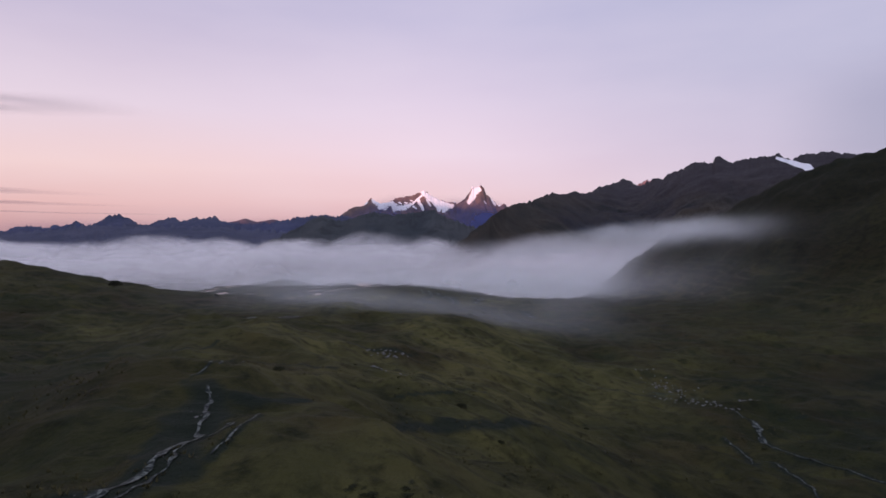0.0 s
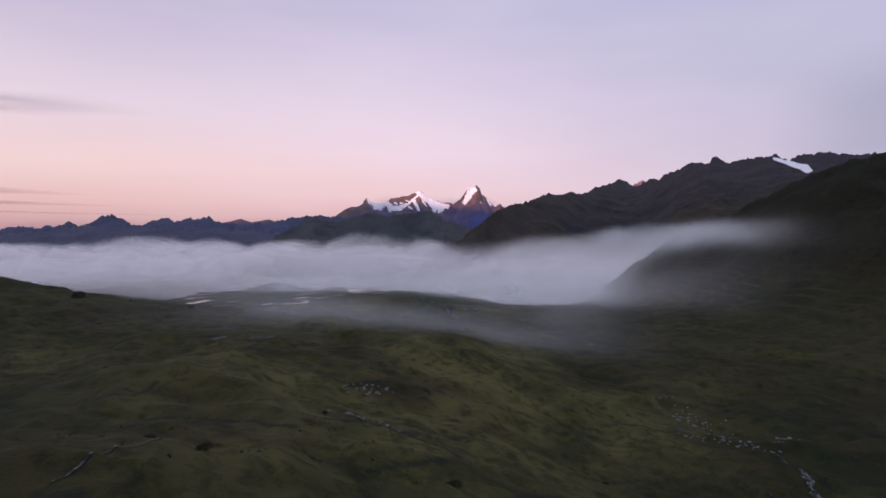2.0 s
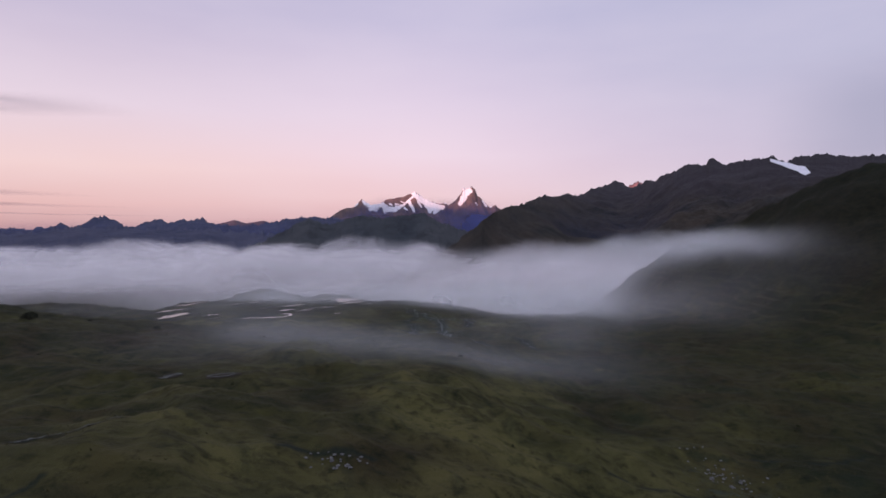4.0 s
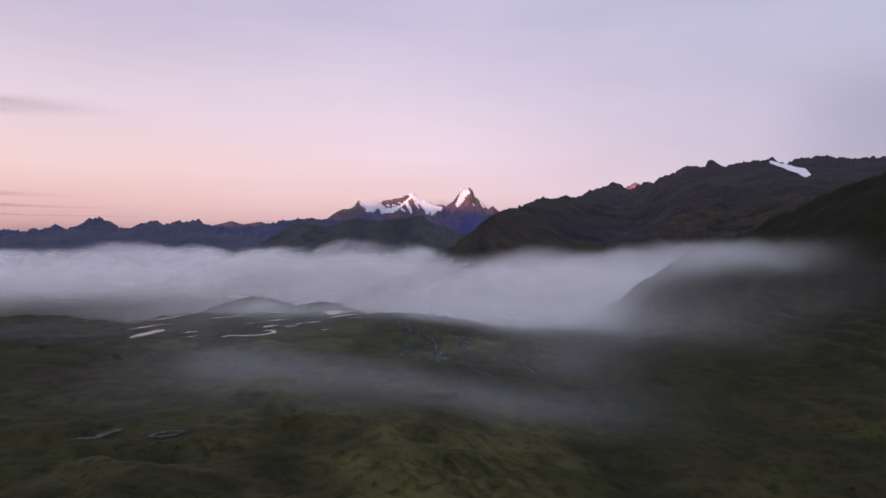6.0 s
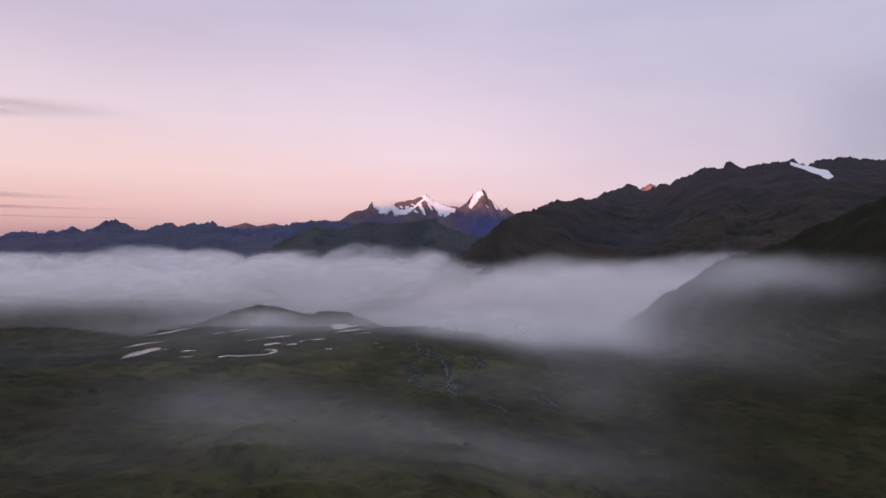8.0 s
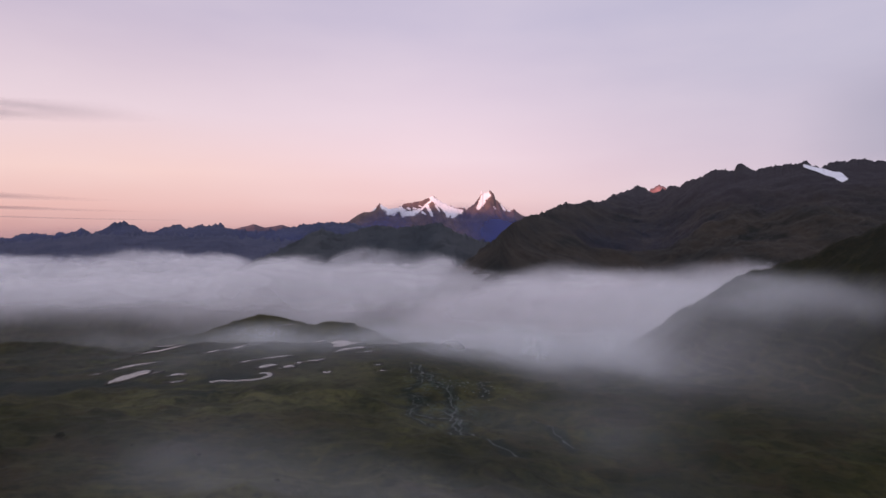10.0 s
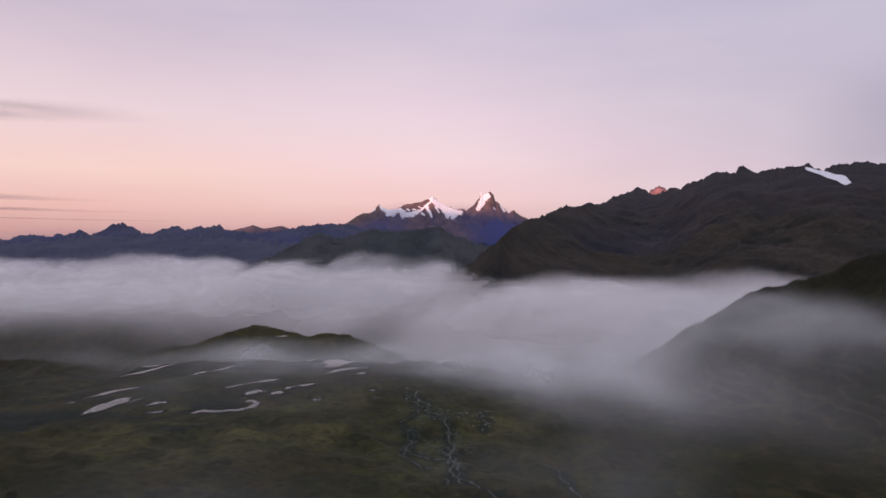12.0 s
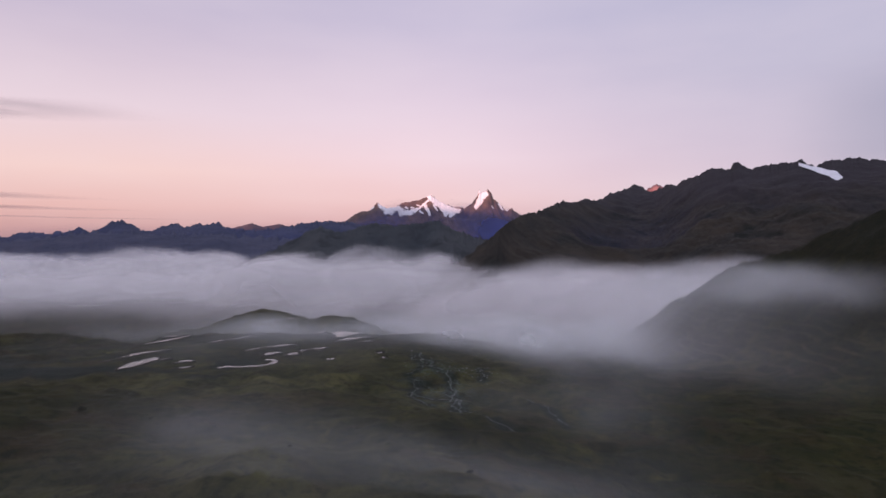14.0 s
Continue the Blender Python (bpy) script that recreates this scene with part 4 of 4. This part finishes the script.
def fog_billows():
    """Rolling billows of the bank, one behind the other, each leaning back from the wind and dissolving at its top."""
    rows = np.geomspace(122, 1040, 52)
    for k, y0 in enumerate(rows):
        step = 0.043 * y0
        r, v = np.linspace(-0.88, 0.68, 300), np.linspace(0, 1, 20)
        V, R = np.meshgrid(v, r, indexing="ij")
        X = R * y0
        line = y0 + 0.45 * step * fbm(X, 0 * X + 0.4 * y0, 70, 3, 410)
        top = fog_top(X, line) + (1.0 + 0.0045 * y0) * (np.abs(fbm(X, line, 34 + 0.07 * y0, 2, 430)) * 3.4 - 0.9)
        floor = np.maximum(solid_height(X, line) - 1.5, top - 34)
        drop = np.maximum(top + 1.0 - floor, 4.0)
        fall = 1 - V ** 0.6
        Z = top + 1.0 - drop * fall
        Y = line - 1.3 * np.minimum(drop * fall, 14 + 0.02 * y0)
        land = eased(solid_height(X, Y))
        soft = smooth(0, 1, (top + 1.0 - Z) / (5.0 + 0.005 * y0 + 5.0 * (1 - smooth(200, 300, y0))))
        ends = smooth(-0.88, -0.80, R) * smooth(-0.68, -0.62, -R)
        much = 0.035 + 0.365 * smooth(205, 430, y0)
        ob = sheet("fog_billow", X, Y, Z, BILLOW, {"vapour": much * (1 + 1.2 * smooth(28, 46, X) * (1 - smooth(170, 220, y0))) * (1 - smooth(52, 72, X) * (1 - smooth(180, 215, y0))) * soft * ends * smooth(0, 4.5, Z - land) * fog_cover(X, line)})
        tagged(ob, "rolling lavender billow of valley fog", "fog", "billows of the fog bank", "stuff")


def mist_field(x, y):
    """How thick the ground mist lies: a patch over the near flat, a belt before the bank, thin tails between."""
    blot = smooth(-0.30, 0.40, fbm(x * 0.8, y, 26, 4, 57))
    patch = 0.40 * np.exp(-(((x - 6 - 0.15 * (y - 96)) / 21) ** 2 + ((y - 87) / 9) ** 2)) + 0.30 * np.exp(-(((x + 24) / 13) ** 2 + ((y - 92) / 15) ** 2))
    start = curve(x, [(-135, 198), (-70, 174), (-40, 162), (-15, 153), (5, 142), (20, 122), (36, 112), (60, 112), (125, 118)])
    belt = smooth(0, 30, y - start) * (1.1 - 0.35 * smooth(-8, -24, x) - 0.6 * smooth(-40, -72, x) + 0.20 * smooth(0, 16, x) * smooth(-56, -38, -x)) * (1 - 0.7 * smooth(42, 62, x))
    patch = patch + 0.25 * np.exp(-(((x - 20) / 17) ** 2 + ((y - 114) / 15) ** 2))
    return (patch + belt) * (0.40 + 0.75 * blot) + 0.03 * smooth(70, 100, y) + 0.20 * smooth(138, 165, y) * smooth(-85, -55, x)


def wisps():
    """Thin drifting veils over the flat before the bank, each leaning away down the wind."""
    for k in range(30):
        y0 = 70 + 5.0 * k
        x, v = np.linspace(-125, 100, 130), np.linspace(0, 1, 14)
        V, X = np.meshgrid(v, x, indexing="ij")
        line = y0 + 3 * fbm(X, 0 * X + 11 * k, 26, 3, 90 + k)
        land = eased(ground_height(X.ravel().copy(), line.ravel().copy()).reshape(X.shape))
        tall = 3.6 + 2.6 * smooth(120, 190, line) + 4.5 * smooth(-5, 20, X) * smooth(92, 116, line) + 2.0 * fbm(X, line, 30, 2, 59)
        Z = land - 0.2 + tall * V
        Y = line + 6 * V
        edge = smooth(-125, -95, X) * smooth(-100, -70, -X) * smooth(0, 0.25, V) * smooth(0, 0.6, 1 - V) * smooth(-25, -17, -land)
        ob = sheet("mist_veil", X, Y, Z, WISP, {"vapour": 0.34 * (1 - 0.45 * smooth(10, 40, X)) * edge * mist_field(X, line) * (1 - smooth(205, 226, line))})
        tagged(ob, "thin veil of mist over wet grassland", "mist", "veils of mist", "stuff")


def spur_cloud():
    """A raft of fog hanging before the foot of the spur, thin from above and thick from the side."""
    for k in range(25):
        y0 = 74 + 4.3 * k
        x, v = np.linspace(2, 112, 126), np.linspace(0, 1, 16)
        V, X = np.meshgrid(v, x, indexing="ij")
        line = y0 + 4 * fbm(X, 0 * X + 9 * k, 18, 3, 130 + k)
        land = eased(ground_height(X.ravel().copy(), line.ravel().copy()).reshape(X.shape))
        roof = np.interp(X, [2, 12, 22, 34, 46, 60, 80, 112], [20.0, 24.0, 27.0, 29.5, 31.5, 33.0, 34.0, 34.5]) + 2.2 * fbm(X, line, 16, 3, 150) + 1.5 * fbm(X, line, 7, 3, 151) - 0.03 * (y0 - 105)
        tall = 6.8
        Z = roof + 0.6 - tall * (1 - V)
        Y = line + 0.5 * tall * (V - 0.5)
        left = np.interp(y0, [74, 100, 140, 178], [40, 26, 14, 24])
        right = np.interp(y0, [74, 100, 130, 160, 180], [46, 53, 65, 74, 82])
        reach = smooth(left - 8, left + 18, X) * (1 - smooth(right - 14, right + 14, X)) * smooth(66, 84, y0) * (1 - smooth(162, 182, y0))
        edge = reach * smooth(0, 0.5, V) * smooth(0, 0.36, 1 - V) * smooth(0, 4, Z - land)
        edge *= np.clip(1 + 0.9 * fbm(X + 2 * Z, 0.6 * line, 13, 3, 152), 0.25, 1.8)
        ob = sheet("mist_veil", X, Y, Z, WISP, {"vapour": np.interp(y0, [74, 100, 126, 175], [0.07, 0.09, 0.17, 0.21]) * edge})
        tagged(ob, "soft veil of fog drawn up a grassy slope", "mist", "veils of mist", "stuff")


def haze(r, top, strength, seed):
    """Blue-tinted sheets that stand in for haze before the far ranges; top is its height by bearing."""
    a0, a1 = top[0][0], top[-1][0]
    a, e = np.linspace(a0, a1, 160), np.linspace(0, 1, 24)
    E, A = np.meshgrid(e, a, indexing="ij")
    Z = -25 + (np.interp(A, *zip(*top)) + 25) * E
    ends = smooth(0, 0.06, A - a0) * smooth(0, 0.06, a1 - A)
    ob = sheet("evening_haze", A * r, r + 0 * A, Z, HAZE_TINT, {"vapour": strength * ends * (1 - smooth(0.35, 1.0, E + 0.12 * fbm(A * 10, E, 1.5, 3, seed)))})
    tagged(ob, "blue-tinted sheet for evening haze before distant ranges", "haze", "evening haze", "stuff")


fog_billows()
wisps()
spur_cloud()
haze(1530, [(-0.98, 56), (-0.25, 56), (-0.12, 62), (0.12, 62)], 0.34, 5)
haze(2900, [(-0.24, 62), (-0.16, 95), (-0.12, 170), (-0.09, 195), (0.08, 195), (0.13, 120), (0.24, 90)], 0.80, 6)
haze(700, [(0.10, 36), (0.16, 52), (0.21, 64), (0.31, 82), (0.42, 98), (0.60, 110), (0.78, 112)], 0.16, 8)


# ---- streak clouds ----
def streak(x0, x1, y, z, deep, thick, much):
    u, v = np.linspace(0, 1, 40), np.linspace(-1, 1, 12)
    V, U = np.meshgrid(v, u, indexing="ij")
    X, Y = x0 + (x1 - x0) * U, y + deep * V
    Z = z + thick * (1 - V ** 2) * np.sin(np.pi * U) + 6 * fbm(X, Y, 400, 2, 7) - 0.02 * (X - x0)
    ob = sheet("streak_cloud", X, Y, Z, CLOUD, {"vapour": much * (1 - V ** 2) ** 1.3 * smooth(0, 0.65, 1 - U)})
    tagged(ob, "thin mauve streak of evening cloud", "cloud", "streaks of cloud", "stuff")


streak(-4500, -1900, 3900, 30 + 0.213 * 3900, 420, 10, 0.75)
streak(-4500, -2850, 3950, 30 + 0.157 * 3950, 90, 4, 0.40)
streak(-4500, -2350, 4000, 30 + 0.068 * 4000, 620, 8, 0.62)
streak(-4500, -2100, 4050, 30 + 0.047 * 4050, 640, 8, 0.55)
streak(-4500, -1600, 4150, 30 + 0.031 * 4150, 640, 4, 0.30)


# ---- ponds ----
def pond_outline(a, b, seed, grow=0.0, n=48):
    rnd = random.Random(seed)
    ph = [rnd.uniform(0, 6.28) for _ in range(6)]
    out = []
    for k in range(n):
        t = 2 * math.pi * k / n
        w = 1 + 0.10 * math.sin(2 * t + ph[0]) + 0.13 * math.sin(3 * t + ph[1]) + 0.10 * math.sin(5 * t + ph[2]) + 0.07 * math.sin(8 * t + ph[4]) + 0.04 * math.sin(13 * t + ph[5])
        out.append(((a * w + grow) * math.cos(t), (b * w + grow) * math.sin(t) + 0.34 * b * math.sin(2 * t + ph[3])))
    return out


def pond(cx, cy, a, b, turn, level, seed):
    base = new("pond")
    base.matrix_world = pose(cx, cy, level, 0, 0, turn)
    tagged(base, "small still tarn reflecting the pale sky in boggy grass", "pond", "ponds on the marshy flat")
    bm = bmesh.new()
    inner = [bm.verts.new((x, y, 0.0)) for x, y in pond_outline(a, b, seed)]
    bm.faces.new(inner)
    part("water", bm, WATER, base)
    bm = bmesh.new()
    rim = [[bm.verts.new((x, y, z)) for x, y in pond_outline(a, b, seed, g)] for g, z in ((-0.05, -0.05), (0.08, 0.06), (0.30, 0.05), (0.55, -0.15))]
    for p, q in zip(rim, rim[1:]):
        for k in range(len(p)):
            j = (k + 1) % len(p)
            bm.faces.new((p[k], p[j], q[j], q[k]))
    part("bank", bm, PEAT, base, "dark peat bank")


for n, p in enumerate(PONDS):
    pond(*p, 100 + n)


def spline(points, steps=9):
    """Points along a smooth line through the given ones."""
    p = [Vector((*q, 0)) for q in points]
    p = [p[0] * 2 - p[1]] + p + [p[-1] * 2 - p[-2]]
    out = []
    for k in range(1, len(p) - 2):
        for s in range(steps):
            t = s / steps
            out.append(0.5 * (2 * p[k] + (p[k + 1] - p[k - 1]) * t + (2 * p[k - 1] - 5 * p[k] + 4 * p[k + 1] - p[k + 2]) * t * t
                              + (3 * p[k] - p[k - 1] - 3 * p[k + 1] + p[k + 2]) * t ** 3))
    return out + [p[-2]]


def ribbon(points, half, lift, seed, level=None, across=4, rough=0.35, wander=0.0):
    """A strip of water or gravel laid along a line on the ground."""
    rnd = random.Random(seed)
    line = spline(points)
    ph0, ph1 = rnd.uniform(0, 6.28), rnd.uniform(0, 6.28)
    bm, rows = bmesh.new(), []
    for k, p in enumerate(line):
        d = (line[min(k + 1, len(line) - 1)] - line[max(k - 1, 0)]).normalized()
        s = Vector((-d.y, d.x, 0))
        p = p + s * wander * (math.sin(0.55 * k + ph0) + 0.6 * math.sin(1.3 * k + ph1))
        wide = half if not isinstance(half, tuple) else half[0] + (half[1] - half[0]) * k / (len(line) - 1)
        w0, w1 = wide * (1 + rough * math.sin(0.9 * k + ph0) * math.sin(0.37 * k)), wide * (1 + rough * math.sin(0.7 * k + ph1))
        if k in (0, len(line) - 1):
            w0, w1 = 0.3 * w0, 0.3 * w1
        row = []
        for j in range(across + 1):
            q = p + s * (-w0 + (w0 + w1) * j / across)
            z = level if level is not None else height_at(q.x, q.y) + lift
            row.append(bm.verts.new((q.x, q.y, z)))
        rows.append(row)
    for a, b in zip(rows, rows[1:]):
        for j in range(across):
            bm.faces.new((a[j], a[j + 1], b[j + 1], b[j]))
    for f in bm.faces:
        f.smooth = True
    return bm


for n, (kind, pts, half, level) in enumerate(BENDS):
    base = new(kind)
    tagged(base, "narrow curving tarn of pale still water in boggy grass", "pond", "ponds on the marshy flat")
    part("water", ribbon(pts, half, 0, 200 + n, level), STREAM if kind in ("forked_pond", "ring_pond") else WATER, base)
    part("bank", ribbon(pts, half + 0.3, 0, 210 + n, level - 0.05), PEAT, base, "dark peat bank")


# ---- streams ----
def stream(points, half, label, seed, wander):
    """A brook laid on the ground; its wet margin belongs to the ground."""
    base = new("stream")
    tagged(base, label, "stream", "streams in the grass")
    part("water", ribbon(points, half, 0.05, seed, rough=0.75, wander=wander), STREAM, base)


for n, (pts, half, damp, wander, label) in enumerate(STREAMS):
    stream(pts, half, label, 301 + 2 * n, wander)


# ---- stones ----
def stone_mesh(seed):
    bm = bmesh.new()
    bmesh.ops.create_icosphere(bm, subdivisions=1, radius=0.5)
    rnd = random.Random(seed)
    for v in bm.verts:
        v.co *= rnd.uniform(0.72, 1.2)
        v.co.z = max(v.co.z * 0.62, -0.18)
    me = bpy.data.meshes.new("stone")
    bm.to_mesh(me)
    bm.free()
    me.materials.append(STONE)
    return me


STONES = [stone_mesh(k) for k in range(6)]


def stones(count, where, size, label, group, seed):
    rnd = random.Random(seed)
    for _ in range(count):
        x, y = where(rnd)
        s = rnd.uniform(*size) * (1.6 if rnd.random() < 0.12 else 1)
        ob = new("stone", rnd.choice(STONES))
        ob.matrix_world = pose(x, y, height_at(x, y) + 0.12 * s, rnd.uniform(-12, 12), rnd.uniform(-12, 12), rnd.uniform(0, 360)) @ Matrix.Diagonal((s * rnd.uniform(0.9, 1.5), s, s, 1))
        tagged(ob, label, "stone", group)


def along(points, spread):
    def pick(r):
        k = r.randrange(len(points) - 1)
        t = r.random()
        (x0, y0), (x1, y1) = points[k], points[k + 1]
        return x0 + (x1 - x0) * t + r.gauss(0, spread), y0 + (y1 - y0) * t + r.gauss(0, spread)
    return pick


stones(60, lambda r: (24.0 + r.gauss(0, 1.3), 63.0 + r.gauss(0, 1.6)), (0.10, 0.26), "pale lichen-grey boulder in short grass", "pale stones on the flat", 401)
stones(60, along([(21.5, 57.5), (23.7, 56.7), (24.6, 54.8), (26.2, 52.8), (28.5, 55.5), (30.4, 57.1)], 0.55), (0.11, 0.28), "pale stone in a broken row on short grass", "pale stones on the flat", 402)
stones(26, along([(-6.2, 50.4), (-5.1, 51.7), (-3.4, 51.4)], 0.5), (0.12, 0.3), "small pale stone in grass", "stones in the grass", 403)
stones(24, along([(-6.4, 44.1), (-5.0, 43.2), (-1.5, 41.6)], 0.3), (0.10, 0.26), "small pale stone beside a rill", "stones in the grass", 404)
stones(14, along([(-9.2, 22.5), (-7.9, 18.9), (-7.8, 15.6), (-9.5, 12.6)], 0.2), (0.03, 0.08), "small grey cobble in a brook bed", "brook cobbles", 405)
stones(90, along([(-4.8, 163.0), (-0.7, 152.2), (2.8, 140.0), (8.2, 149.6), (8.2, 143.0)], 2.6), (0.12, 0.34), "pale wet stone on the braided flat", "stones on the wet flat", 406)


# ---- shrubs ----
def shrub(seed):
    rnd = random.Random(seed)
    base = new("shrub")
    bm = bmesh.new()
    for k in range(5):
        a, l = 6.28 * k / 5 + rnd.random(), rnd.uniform(0.25, 0.45)
        r = bmesh.ops.create_cone(bm, segments=5, radius1=0.03, radius2=0.012, depth=l)
        bmesh.ops.transform(bm, matrix=pose(0.12 * math.cos(a), 0.12 * math.sin(a), l * 0.45, 18 * math.sin(a), -18 * math.cos(a), 0), verts=r["verts"])
    part("stem", bm, STEM, base)
    bm = bmesh.new()
    for _ in range(420):
        d = Vector((rnd.gauss(0, 1), rnd.gauss(0, 1), rnd.gauss(0, 1))).normalized() * rnd.uniform(0.25, 0.52)
        d.z = abs(d.z) * 0.8 + 0.12
        m = pose(d.x * 1.2, d.y, d.z, rnd.uniform(0, 180), rnd.uniform(0, 180), rnd.uniform(0, 360))
        s = rnd.uniform(0.05, 0.10)
        bm.faces.new([bm.verts.new(m @ Vector((px * s, py * s, 0))) for px, py in ((-1, 0), (0, -0.5), (1, 0), (0, 0.5))])
    part("crown", bm, LEAF, base)
    return tagged(base, "low dark evergreen shrub on open grassland", "shrub", "shrubs on the slopes")


rnd = random.Random(9)
kinds = [shrub(500 + k) for k in range(3)]
spots = [(-54.8, 98.4, 1.9), (-40.5, 105.0, 1.0), (-8.6, 27.2, 0.2), (-2.0, 15.0, 0.2)]
for _ in range(38):
    y = rnd.uniform(20, 125)
    spots.append((rnd.uniform(-0.75, 0.6) * y, y, rnd.uniform(0.25, 0.6)))
# low heath in clumps on the near mound
for cx, cy, much in ((-2.2, 14.6, 12), (-1.5, 14.3, 12), (-0.9, 14.4, 9), (-1.6, 15.0, 10), (-2.3, 15.3, 8), (-2.8, 13.2, 5), (-0.7, 15.4, 7), (2.5, 27.0, 6), (2.6, 22.0, 6), (-6.5, 30.5, 6), (-5.4, 33.0, 6), (5.5, 34.0, 5)):
    for _ in range(much):
        spots.append((cx + rnd.gauss(0, 0.24), cy + rnd.gauss(0, 0.26), rnd.uniform(0.16, 0.34)))
for n, (x, y, s) in enumerate(spots):
    m = pose(x, y, height_at(x, y) - 0.03, 0, 0, rnd.uniform(0, 360))
    if n < 3:
        kinds[n].matrix_world = m @ Matrix.Diagonal((s, s, s, 1))
    else:
        c = copy_thing(kinds[n % 3], m)
        c.scale = (s * rnd.uniform(0.9, 1.6), s, s * (rnd.uniform(0.7, 1.0) if n < 42 else rnd.uniform(0.22, 0.36)))


# ---- tussock grass ----
def tussocks():
    """Bunches of coarse grass over the near slopes, too many to count."""
    r = np.random.default_rng(5)
    n = 9000
    y = 12 + 90 * r.random(n) ** 1.3
    x = (r.random(n) * 1.6 - 0.85) * (y + 6)
    z = ground_height(x.copy(), y.copy())
    keep = (fbm(x, y, 10, 3, 44) > -0.15)
    x, y, z = x[keep], y[keep], z[keep]
    n = len(x)
    blades = 7
    a = r.random((n, blades)) * 6.283
    s = (0.05 + 0.10 * r.random((n, 1))) * (0.8 + 0.4 * r.random((n, blades)))
    dx, dy = np.cos(a), np.sin(a)
    lean = 0.25 + 0.7 * r.random((n, blades))
    base = np.stack([x, y, z - 0.02], -1)[:, None, :] + np.stack([dx * s * 0.2, dy * s * 0.2, 0 * s], -1)
    wide = np.stack([-dy, dx, 0 * dx], -1) * (s * 0.16)[..., None]
    tip = base + np.stack([dx * s * lean, dy * s * lean, s], -1)
    co = np.stack([base - wide, base + wide, tip], 2).reshape(-1, 3)
    me = bpy.data.meshes.new("tussock_grass")
    k = len(co) // 3
    me.vertices.add(len(co))
    me.vertices.foreach_set("co", co.astype(np.float32).ravel())
    me.loops.add(len(co))
    me.loops.foreach_set("vertex_index", np.arange(len(co), dtype=np.int32))
    me.polygons.add(k)
    me.polygons.foreach_set("loop_start", np.arange(0, 3 * k, 3, dtype=np.int32))
    me.update(calc_edges=True)
    me.materials.append(STRAW)
    tagged(new("tussock_grass", me), "coarse straw-coloured tussock grass on the slopes", "grass", kind="stuff")


tussocks()
